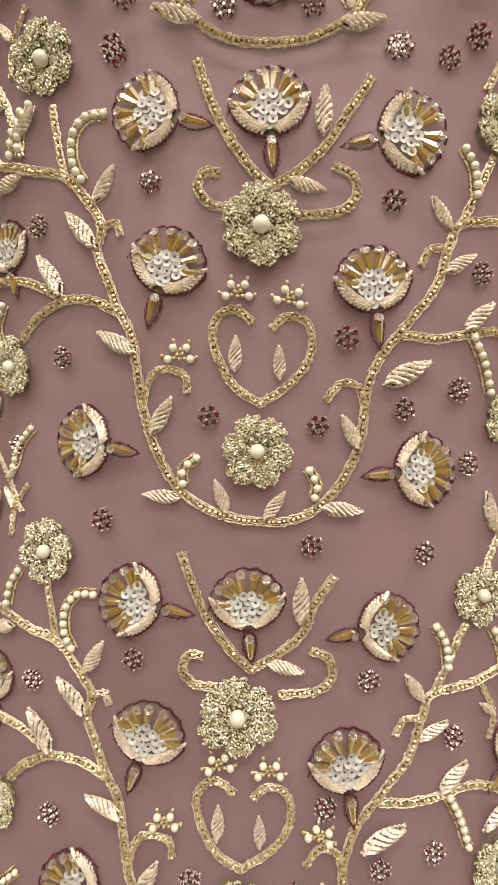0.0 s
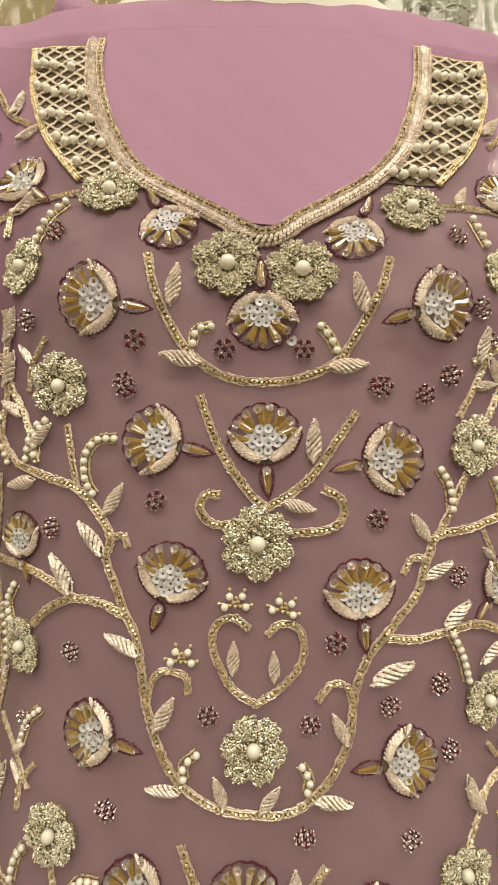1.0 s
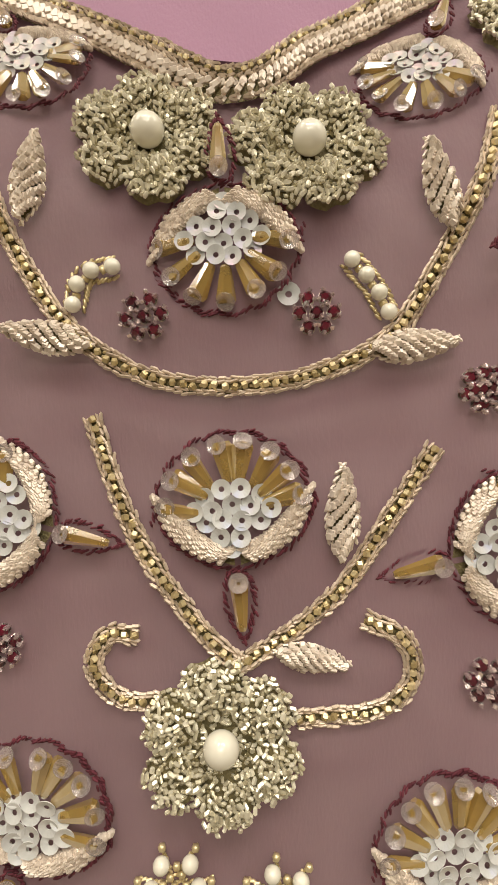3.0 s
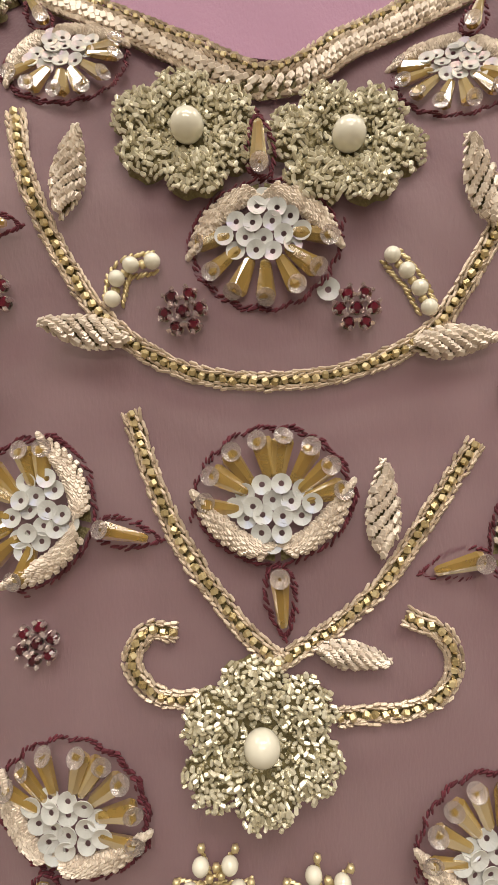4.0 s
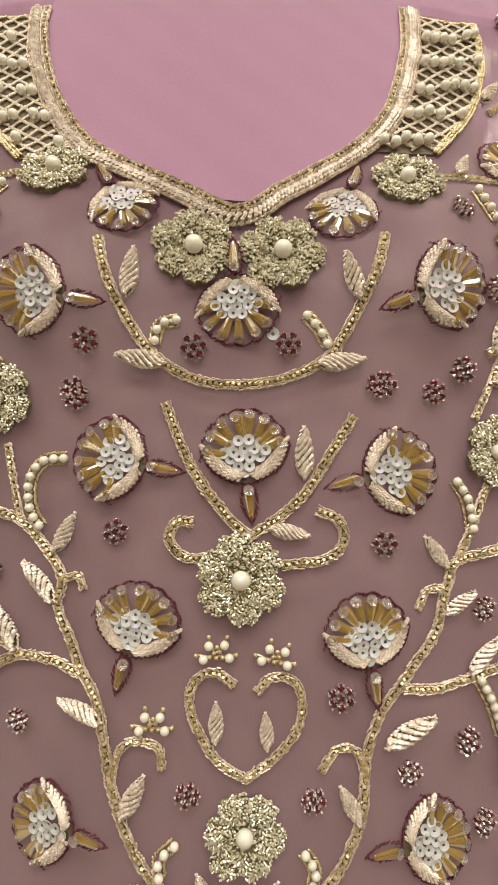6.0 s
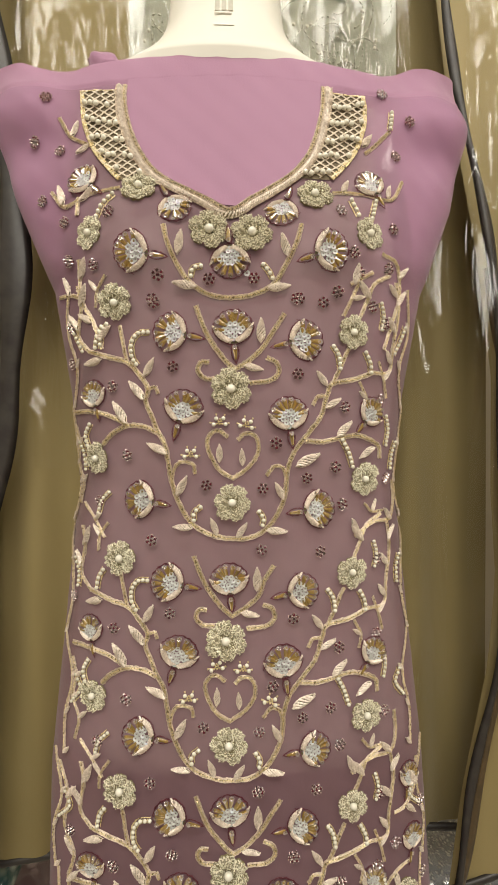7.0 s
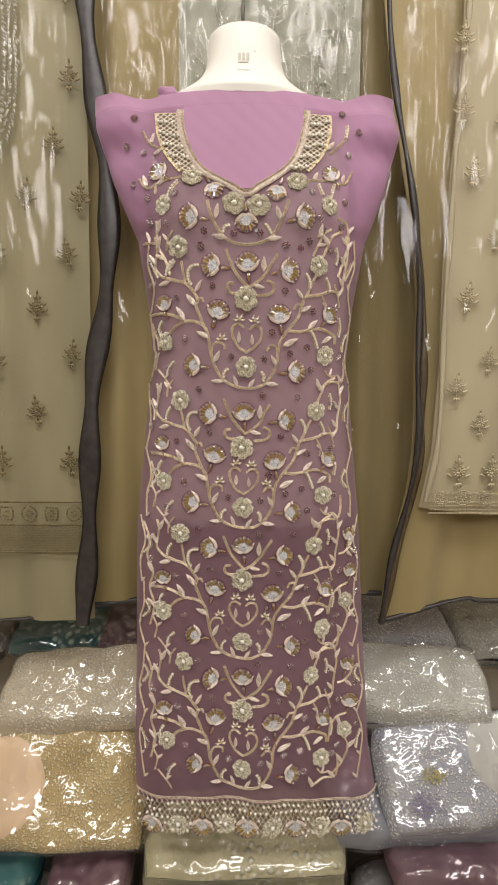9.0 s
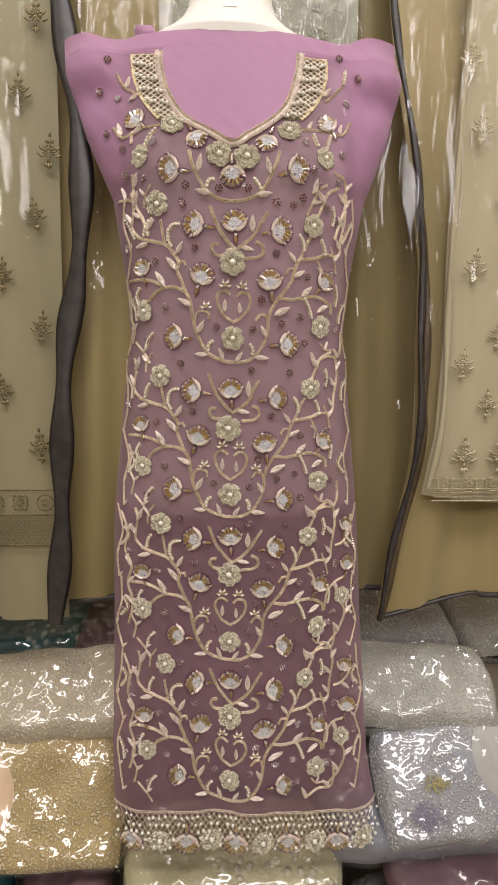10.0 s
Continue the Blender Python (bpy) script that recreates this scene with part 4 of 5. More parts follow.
def lattice_panel(sg, outer):
    """A cut-out shoulder panel: crossed gold threads with pearls, between the neck braid and an outer plaited rim."""
    O = [(x * MM + A[0], z * MM) for x, z in outer]
    oc, od = spline(O, 2 * MM)
    k = int(np.argmin(nc[:, 1]))
    side = nc[:k + 1] if sg < 0 else nc[k:]
    zs = np.linspace(oc[:, 1].min(), oc[:, 1].max(), 40)
    order = np.argsort(oc[:, 1])
    so = np.argsort(side[:, 1])
    ox = np.interp(zs, oc[order, 1], oc[order, 0])
    ix = np.interp(zs, side[so, 1], side[so, 0]) + sg * 9.0 * MM
    n = 8
    v = on_cloth([(a + (b - a) * i / (n - 1), z, 0.0009) for z, a, b in zip(zs, ox, ix) for i in range(n)])
    f = [(r * n + i, r * n + i + 1, (r + 1) * n + i + 1, (r + 1) * n + i) for r in range(len(zs) - 1) for i in range(n - 1)]
    # added dark sheet, coloured for the shaded inside behind the open holes
    panel = part("lattice_panel", mesh("hole_sheet", v, f, HOLE_DARK), dress, None, "cut-work panel of crossed gold threads and pearls")
    inside = lambda x, z: zs[0] + 2 * MM < z < zs[-1] and min(np.interp(z, zs, ox), np.interp(z, zs, ix)) < x < max(np.interp(z, zs, ox), np.interp(z, zs, ix))
    out = []
    for fam in (1, -1):
        for q in np.arange(-60, 60) * 7.6 * MM:
            run = []
            for s in np.arange(-0.1, 0.1, 0.0012):
                x, z = 0.106 * sg + s, 1.54 + fam * 0.75 * s + q
                if inside(x, z):
                    run.append((x, z))
            if len(run) > 3:
                out.append(rope([run[0], run[len(run) // 2], run[-1]], step=1.3 * MM, length=2.4 * MM, width=1.3 * MM, height=1.1 * MM, h=2.0 * MM))
    v, f = join(*out)
    net = part("thread_lattice", mesh("thread_lattice", on_cloth(v), f, IVORY, False), dress)
    for i, zrow in enumerate(np.arange(zs[0] + 6 * MM, zs[-1] - 4 * MM, 19 * MM)):  # slanting bands of thread-wrapped beads
        a, b = np.interp(zrow, zs, ox), np.interp(zrow, zs, ix)
        for t in np.linspace(0.12, 0.9, max(3, int(abs(b - a) / (5.2 * MM)))):
            if random.random() < 0.2:
                continue
            z = min(zs[-1] - 2 * MM, zrow - 8 * MM * (t - 0.5) + random.uniform(-2.2, 2.2) * MM)
            part("pearl", PEARL_SMALL, panel, frame_at(a + (b - a) * t, z, 0, 1.3, 0.0022))
    for k2 in (0, 1.4, 2.8):
        v, f = rope(O, side=-sg * k2 * MM, step=1.3 * MM, length=2.6 * MM, width=1.2 * MM, height=1.4 * MM, slant=0.5 if k2 != 1.4 else -0.5, h=1.8 * MM)
        part("plaited_rim", mesh("plaited_rim", on_cloth(v), f, GOLD), dress)
    top = [tuple(oc[order[-1]]), (float(ix[-1]), float(zs[-1]))]
    v, f = rope(top, step=1.3 * MM, length=2.6 * MM, width=1.2 * MM, height=1.4 * MM, h=1.8 * MM)
    part("plaited_rim", mesh("plaited_rim", on_cloth(v), f, GOLD), dress)


HOLE_DARK = material("dark_hole_sheet", (0.22, 0.17, 0.11), (0.14, 0.11, 0.07), rough=0.8, scale=500)
lattice_panel(-1, [(-143, 1588), (-142, 1575), (-138, 1550), (-126, 1520), (-102, 1488)])
lattice_panel(1, [(132, 1590), (133, 1575), (130, 1553), (118, 1522), (95, 1492)])

# ---- hem: braid, beaded net, and a row of flowers ----
def hem_z(x):
    return float(np.interp(x, [-0.178, -0.12, 0.0, 0.15, 0.2, 0.243], [0.477, 0.475, 0.474, 0.466, 0.467, 0.474]))


HEM = [(x, hem_z(x)) for x in np.linspace(-0.176, 0.240, 14)]
for k in (-1.2, 1.2):
    v, f = rope(HEM, side=k * MM, step=1.4 * MM, length=2.8 * MM, width=1.5 * MM, height=1.8 * MM, slant=0.5 if k > 0 else -0.5, h=1.6 * MM)
    part("hem_braid", mesh("hem_braid", on_cloth(v), f, PALE), dress)
out = []
for sg in (-1, 1):
    for x in np.arange(-0.22, 0.29, 0.0085):
        a, b = (x, hem_z(x)), (x + sg * 0.040, hem_z(x) - 0.062)
        if min(a[0], b[0]) > -0.18 and max(a[0], b[0]) < 0.246:
            out.append(rope([a, b], step=1.5 * MM, length=2.6 * MM, width=1.0 * MM, height=1.0 * MM, h=1.0 * MM))
v, f = join(*out)
fringe = part("beaded_net", mesh("beaded_net", on_cloth(v), f, PALE, False), dress, None, "open gold thread net with pearls")
for r in range(5):
    for i, x in enumerate(np.arange(-0.172, 0.242, 0.0085)):
        near = min(abs(x / MM - q) for q in (-150, -106, -65, -26, 11, 53, 93, 135, 172, 212)) < 15
        if random.random() < (0.25 if near and r > 1 else 0.8):
            xx, zz = x + (r % 2) * 0.004, hem_z(x) - 0.008 - r * 0.0118
            part("pearl", PEARL_SMALL, fringe, frame_at(xx + random.uniform(-1, 1) * MM, zz + random.uniform(-1.5, 1.5) * MM, 0, random.uniform(1.0, 1.5), 0.001))
for x in (-150, -65, 11, 93, 172):
    fan(x, (hem_z(x * MM) - 0.048) / MM, x + random.uniform(-2, 2), (hem_z(x * MM) - 0.030) / MM, A, 1.0)
for x in (-106, -26, 53, 135, 212):
    rose(x, (hem_z(x * MM) - 0.046) / MM, A, 17.5, random.random())
bm = ball(0.011, 20)
for v in bm.verts:
    v.co *= 1 + 0.5 * noise.noise(v.co * 140)
    v.co.x *= 1.5
part("bunched_cloth", from_bm("bunched_cloth", bm, PINK), dress, Matrix.Translation((-0.122, 0.305, 1.617)), "pinched tuft of pink cloth at the shoulder")

# ---- room ----
WALL = material("painted_plaster", (0.62, 0.56, 0.45), (0.55, 0.49, 0.38), rough=0.85, scale=3, bump=0.2, bump_scale=120)
CEIL = material("white_ceiling", (0.78, 0.76, 0.70), (0.74, 0.71, 0.64), rough=0.9, scale=4, bump=0.1, bump_scale=80)
FLOORM = material("floor_tile", (0.45, 0.40, 0.33), (0.36, 0.31, 0.25), rough=0.4, scale=6)
DARKWOOD = material("dark_shelf_board", (0.055, 0.045, 0.035), (0.03, 0.025, 0.02), rough=0.6, scale=12, stretch=(0.3, 1, 3), bump=0.2, bump_scale=150)


def slab(name, c, s, mat, bevel=0.0):
    bm = bmesh.new()
    bmesh.ops.create_cube(bm, size=1)
    for v in bm.verts:
        v.co = Vector([a * b for a, b in zip(v.co, s)])
    if bevel:
        bmesh.ops.bevel(bm, geom=list(bm.edges), offset=bevel, segments=2, affect="EDGES")
    me = from_bm(name, bm, mat, False)
    ob = new(name, me)
    ob.location = c
    return ob


for name, c, s, m in (("floor", (0, -1.2, -0.05), (5.0, 4.6, 0.1), FLOORM), ("ceiling", (0, -1.2, 2.85), (5.0, 4.6, 0.1), CEIL), ("wall_north", (0, 1.05, 1.4), (5.0, 0.1, 2.8), WALL),
                      ("wall_south", (0, -3.45, 1.4), (5.0, 0.1, 2.8), WALL), ("wall_west", (-2.45, -1.2, 1.4), (0.1, 4.4, 2.8), WALL), ("wall_east", (2.45, -1.2, 1.4), (0.1, 4.4, 2.8), WALL)):
    tagged(slab(name, c, s, m), kind="structure")

# ---- mannequin ----
def mannequin():
    """A moulded bust: neck, shoulders and torso in one skin."""
    rows = []
    for z in np.linspace(0.935, 1.61, 34):
        c, w = half(z)
        top = np.clip((z - 1.50) / 0.11, 0, 1)
        w = min(w - 0.012, 0.165) * (1 - 0.12 * top) if z > 1.3 else w - 0.010
        depth = 0.085 - 0.02 * top
        ring = []
        front = float(np.interp(z, ZC, YC)) + 0.010 + 0.012 * top
        for i in range(56):
            a = 2 * math.pi * i / 56
            x = c + w * math.copysign(abs(math.cos(a)) ** 0.75, math.cos(a))
            y = front + depth - depth * math.copysign(abs(math.sin(a)) ** 0.75, math.sin(a))
            if math.sin(a) > 0:
                y = max(y, float(surf(min(max(x, c - w * 0.97), c + w * 0.97), z)) + 0.006)
            ring.append((x, y, z))
        rows.append(ring)
    for z, w, d, y in ((1.632, 0.128, 0.060, 0.335), (1.643, 0.108, 0.056, 0.334), (1.652, 0.095, 0.054, 0.334), (1.664, 0.080, 0.053, 0.334), (1.678, 0.070, 0.052, 0.334), (1.694, 0.0635, 0.052, 0.334), (1.715, 0.0605, 0.052, 0.334), (1.74, 0.0585, 0.051, 0.334), (1.7525, 0.0578, 0.0505, 0.334), (1.7535, 0.0568, 0.049, 0.334)):
        z = 1.632 + (z - 1.632) * 0.81
        rows.append([(-0.001 + w * math.cos(2 * math.pi * i / 56), y - d * math.sin(2 * math.pi * i / 56), z) for i in range(56)])
    n = 56
    v = [p for r in rows for p in r]
    f = [(r * n + i, r * n + (i + 1) % n, (r + 1) * n + (i + 1) % n, (r + 1) * n + i) for r in range(len(rows) - 1) for i in range(n)]
    f += [tuple(reversed(range(n))), tuple(range((len(rows) - 1) * n, len(rows) * n))]
    ob = new("mannequin", mesh("mannequin", v, f, CREAM, True))
    return tagged(ob, "cream moulded plastic bust mannequin wearing the dress", "mannequin")


mannequin()
STEEL = material("dark_steel", (0.10, 0.09, 0.075), (0.05, 0.045, 0.04), rough=0.35, metal=0.8, scale=80)
bm = bmesh.new()
bmesh.ops.create_cone(bm, cap_ends=True, segments=40, radius1=0.047, radius2=0.0465, depth=0.002, matrix=Matrix.Translation((-0.001, 0.334, 1.7315)))
bmesh.ops.create_cone(bm, cap_ends=True, segments=12, radius1=0.0028, radius2=0.0028, depth=1.066, matrix=Matrix.Translation((-0.004, 0.334, 2.267)))
tagged(new("hanging_rod", from_bm("hanging_rod", bm, STEEL, False)), "thin dark metal rod with cap plate on the mannequin's neck", "rod")
PRINT = material("grey_print", (0.60, 0.57, 0.49), (0.53, 0.50, 0.42), rough=0.6, scale=300)
bm = bmesh.new()
for x, z, w, h, r in ((-0.0095, 1.6915, 0.0045, 0.0105, 0), (-0.003, 1.6915, 0.0045, 0.0105, 0), (0.0035, 1.6915, 0.0045, 0.0105, 0), (-0.004, 1.683, 0.017, 0.0010, 0), (0.0135, 1.7005, 0.003, 0.003, 45), (-0.003, 1.671, 0.020, 0.0004, 0)):
    bmesh.ops.create_cube(bm, size=1, matrix=Matrix.Translation((x, 0.2815 + 0.9 * x * x / 0.1 - (1.6915 - z) * 0.05, z - 0.0145)) @ Matrix.Rotation(math.radians(r), 4, "Y") @ Matrix.Diagonal((w, 0.0006, h, 1)))
tagged(new("printed_mark", from_bm("printed_mark", bm, PRINT, False)), "small grey printed mark on the mannequin's neck", "print")


# ---- hanging garments behind ----
def hanging(name, label, x0, x1, z0, z1, y, mat, amp=0.012, waves=3.0, ph=0.0, hem=None, parent=None, seg=(70, 60), category="garment", left=None):
    """A hanging length of cloth with soft upright folds and a turned edge; left and hem give an uneven border."""
    ob = parent or thing(name, ((x0 + x1) / 2, y, z0), label, category)
    nx, nz = seg
    v = []
    for j in range(nz + 1):
        t = j / nz
        for i in range(nx + 1):
            s = i / nx
            zt = z0 + (z1 - z0) * t
            a = left(zt) if left else x0
            x = a + (x1 - a) * s
            zb = hem(x) if hem else z0
            z = zb + (z1 - zb) * t
            k = amp * (1 - 0.4 * t)
            yy = y + k * math.sin(2 * math.pi * waves * s + ph + 0.9 * math.sin(3.1 * t + ph)) + 0.35 * k * math.sin(2 * math.pi * waves * 2.3 * s + 2 * ph + 2 * t)
            v.append((x, yy, z))
    n = nx + 1
    f = [(j * n + i, j * n + i + 1, (j + 1) * n + i + 1, (j + 1) * n + i) for j in range(nz) for i in range(nx)]
    v2 = [(p[0], p[1] + 0.0015, p[2]) for p in v]
    m = len(v)
    f2 = [tuple(q + m for q in reversed(t)) for t in f]
    part("cloth", mesh(name, v + v2, f + f2, mat, True), ob)
    return ob, v, n


def ribbon(parent, pts, width, y, mat, name="edging", twist=0.0):
    """A dark edging band along a line of (x, z), with its own thickness and a rolled section."""
    c, d = spline(pts, 0.012)
    nrm = np.stack([-d[:, 1], d[:, 0]], 1)
    prof = [(-1, 0.0), (-0.6, -0.003), (0.0, -0.0045), (0.6, -0.003), (1, 0.0), (0, 0.002)]
    v, k = [], len(prof)
    for i, (p, q) in enumerate(zip(c, nrm)):
        w = width / 2 * (1 + 0.25 * math.sin(i * 0.37 + twist))
        v += [(p[0] + q[0] * w * a, y + h + 0.004 * math.sin(i * 0.2 + twist), p[1] + q[1] * w * a) for a, h in prof]
    f = [(i * k + j, i * k + (j + 1) % k, (i + 1) * k + (j + 1) % k, (i + 1) * k + j) for i in range(len(c) - 1) for j in range(k)]
    return part(name, mesh(name, v, f, mat, True), parent)


GOLDCLOTH = sheer("golden_organza", (0.41, 0.325, 0.15), (0.32, 0.25, 0.105), (0.38, 0.3, 0.13), 0.05, 0.15, 0.5)
# the golden organza again, its colour darkened for the shade beside the dress
SHADED_GOLDCLOTH = sheer("shaded_golden_organza", (0.30, 0.235, 0.105), (0.23, 0.18, 0.075), (0.28, 0.22, 0.09), 0.05, 0.15, 0.5)
OLIVECLOTH = sheer("olive_organza", (0.36, 0.32, 0.185), (0.28, 0.25, 0.14), (0.34, 0.3, 0.16), 0.08, 0.15, 0.5)
CREAMCLOTH = sheer("cream_organza", (0.54, 0.475, 0.305), (0.44, 0.38, 0.235), (0.5, 0.44, 0.3), 0.06, 0.15, 0.5)
GREYNET = material("grey_green_net", (0.34, 0.34, 0.26), (0.24, 0.24, 0.18), rough=0.6, scale=40, bump=0.5, bump_scale=600)
EDGE = material("black_satin_edging", (0.045, 0.04, 0.035), (0.025, 0.02, 0.02), rough=0.4, scale=60)
BROWNEDGE = material("brown_satin_edging", (0.10, 0.065, 0.03), (0.05, 0.035, 0.018), rough=0.4, scale=60)
DULL = material("dull_gold_embroidery", (0.32, 0.26, 0.13), (0.11, 0.085, 0.042), rough=0.4, metal=0.6, scale=300, island=0.8)
SILVERZ = material("silver_embroidery", (0.62, 0.60, 0.50), (0.30, 0.29, 0.22), rough=0.3, metal=0.8, scale=300, island=0.8)
PALEZ = material("pale_thread_embroidery", (0.62, 0.55, 0.38), (0.34, 0.29, 0.17), rough=0.45, metal=0.5, scale=300, island=0.8)


def to_wall(v):
    """Flat (x, z, height) to a plane that faces the room."""
    v = np.asarray(v)
    return np.stack([v[:, 0], -v[:, 2], v[:, 1]], 1)


def buti(seed, mat):
    """A small sprig: a round flower, side leaves, a bud above and a drop below."""
    rng = np.random.default_rng(seed)
    out = []
    for r, n in ((3.2, 7), (7.0, 12)):
        a = np.linspace(0, 2 * math.pi, n, endpoint=False) + rng.uniform(0, 1)
        c = np.stack([r * MM * np.cos(a), r * MM * np.sin(a), np.full(n, 1.2 * MM)], 1)
        out.append(links(c, np.stack([np.cos(a), np.sin(a), 0 * a], 1), 4.6 * MM, 2.6 * MM, 2.4 * MM))
    for x, z, a, L in ((-12, -6, 2.6, 10), (12, -6, 0.5, 10), (-11, 3, 2.2, 8), (11, 3, 0.9, 8), (0, 13, 1.57, 10), (0, 20, 1.57, 7), (-4, 12, 2.0, 6), (4, 12, 1.1, 6), (0, -13, 1.57, 7), (0, -19, 1.57, 9), (-3, -18, 1.0, 6), (3, -18, 2.1, 6)):
        out.append(links([(x * MM, z * MM, 1.2 * MM)], [(math.cos(a), math.sin(a), 0)], L * MM, 3.4 * MM, 2.6 * MM))
    v, f = join(*out)
    return mesh("sprig", to_wall(v), f, mat)


BUTI_DARK, BUTI_PALE = buti(1, DULL), buti(2, PALEZ)


def border(name, parent, x0, x1, z0, z1, y, mat, cell=0.0085):
    """A woven border: a net of crossed cords between rows of square and round motifs."""
    out = []
    zm = z0 + (z1 - z0) * 0.55
    for sg in (-1, 1):
        for x in np.arange(x0 - 0.05, x1 + 0.05, cell):
            a, b = np.array((x, z0)), np.array((x + sg * (zm - z0), zm))
            c = np.linspace(a, b, max(3, int((zm - z0) / 0.004)))
            c = c[(c[:, 0] > x0) & (c[:, 0] < x1)]
            if len(c):
                out.append(links(np.concatenate([c, np.full((len(c), 1), 1.0 * MM)], 1), np.tile([sg * 0.707, 0.707, 0], (len(c), 1)), 5.5 * MM, 1.6 * MM, 1.6 * MM))
    for z in (z0, zm, z1):
        c = np.array([(x, z, 1.2 * MM) for x in np.arange(x0, x1, 0.0035)])
        out.append(links(c, np.tile([0.9, 0.43, 0], (len(c), 1)), 5 * MM, 2.4 * MM, 2 * MM))
    for k, x in enumerate(np.arange(x0 + 0.02, x1 - 0.005, 0.04)):
        for a in np.linspace(0, 2 * math.pi, 14, endpoint=False):
            r = 13 * MM if k % 2 else 11 * MM / max(abs(math.cos(a)), abs(math.sin(a)))
            out.append(links([(x + r * math.cos(a), (zm + z1) / 2 + r * math.sin(a), 1.4 * MM)], [(-math.sin(a), math.cos(a), 0)], 6 * MM, 2.6 * MM, 2.4 * MM))
        for a in np.linspace(0, 2 * math.pi, 7, endpoint=False):
            out.append(links([(x + 5 * MM * math.cos(a), (zm + z1) / 2 + 5 * MM * math.sin(a), 1.4 * MM)], [(math.cos(a), math.sin(a), 0)], 5 * MM, 3 * MM, 2.6 * MM))
    v, f = join(*out)
    me = mesh(name, to_wall(v) + np.array([0, y, 0]), f, mat)
    return part(name, me, parent)


# olive embroidered length at the west end
g, v, n = hanging("embroidered_cloth", "pale olive organza length with gold sprigs and a netted border", -0.80, -0.272, 0.735, 2.15, 0.372, OLIVECLOTH, 0.008, 3.0, 0.4)
for x, z in ((-.301, 1.823), (-.295, 1.685), (-.324, 1.576), (-.371, 1.492), (-.280, 1.489), (-.304, 1.395), (-.357, 1.303), (-.298, 1.222), (-.362, 1.122), (-.305, 1.032), (-.424, 1.032), (-.424, 1.395), (-.43, 1.21), (-.49, 1.30), (-.49, 1.12)):
    part("sprig", BUTI_DARK, g, Matrix.Translation((x, 0.358, z)) @ Matrix.Rotation(random.uniform(-0.15, 0.15), 4, "Y") @ Matrix.Scale(random.uniform(1.1, 1.25), 4))
border("net_border", g, -0.60, -0.287, 0.866, 0.958, 0.359, DULL)
out = [rope([(-.40, 2.1), (-.402, 1.80), (-.405, 1.66), (-.425, 1.585), (-.50, 1.54)], side=o, step=5 * MM, length=7 * MM, width=3.5 * MM, height=3 * MM, slant=sl, wob=0.0012) for o, sl in ((-0.020, 0.6), (-0.012, -0.7), (0.0, 0.9), (0.009, -0.8), (0.020, 0.6))]
v, f = join(*out)
part("silver_neck_band", mesh("silver_neck_band", to_wall(v) + np.array([0, 0.358, 0]), f, SILVERZ), g)
ribbon(g, [(-.262, 2.1), (-.265, 1.828), (-.252, 1.661), (-.234, 1.534), (-.229, 1.42), (-.240, 1.30), (-.260, 1.182), (-.270, .982), (-.274, .879), (-.286, .735)], 0.032, 0.350, EDGE)
ribbon(g, [(-.80, .738), (-.5, .737), (-.44, .734), (-.29, .742)], 0.008, 0.372, EDGE, "hem_piping")

# golden length beside it
g, v, n = hanging("golden_cloth", "plain golden organza length with dark piped hem hanging in folds", -0.285, 0.02, 0.75, 2.15, 0.412, GOLDCLOTH, 0.010, 2.4, 1.7, lambda x: 0.752 + 0.10 * (x + 0.285))
ribbon(g, [(-.285, .748), (-.2, .757), (-.1, .770), (0.02, .78)], 0.009, 0.405, EDGE, "hem_piping")
# grey-green silver-worked piece behind the neck
g, v, n = hanging("silver_worked_cloth", "grey-green net thickly worked with silver beads, in a plastic sleeve", -0.115, 0.205, 1.56, 2.15, 0.392, GREYNET, 0.004, 2.0, 0.3)
out = []
rng = np.random.default_rng(8)
for k in range(90):
    cx, cz, r, a0 = rng.uniform(-.105, .195), rng.uniform(1.58, 1.95), rng.uniform(0.006, 0.03), rng.uniform(0, 6)
    a = a0 + np.linspace(0, rng.uniform(1.2, 5.5), max(4, int(r / 0.0012)))
    out.append(links(np.stack([cx + r * np.cos(a), cz + 1.3 * r * np.sin(a), np.full(len(a), 0.002)], 1), np.stack([-np.sin(a), np.cos(a), 0 * a], 1), 4.4 * MM, 2.2 * MM, 2.4 * MM))
for x in np.arange(-0.10, 0.2, 0.014):
    z = np.arange(1.55, 1.74 - 0.05 * abs(math.sin(x * 40)), 0.005)
    out.append(links(np.stack([np.full(len(z), x), z, np.full(len(z), 0.0025)], 1), np.tile([0.2, 0.98, 0], (len(z), 1)), 5 * MM, 2 * MM, 2.4 * MM))
v, f = join(*out)
part("silver_beadwork", mesh("silver_beadwork", to_wall(v) + np.array([0, 0.387, 0]), f, SILVERZ), g)
for x, z in [(rng.uniform(-.1, .19), rng.uniform(1.6, 1.85)) for _ in range(90)]:
    part("pearl", PEARL_SMALL, g, Matrix.Translation((x, 0.385, z)) @ Matrix.Rotation(math.pi / 2, 4, "X"))
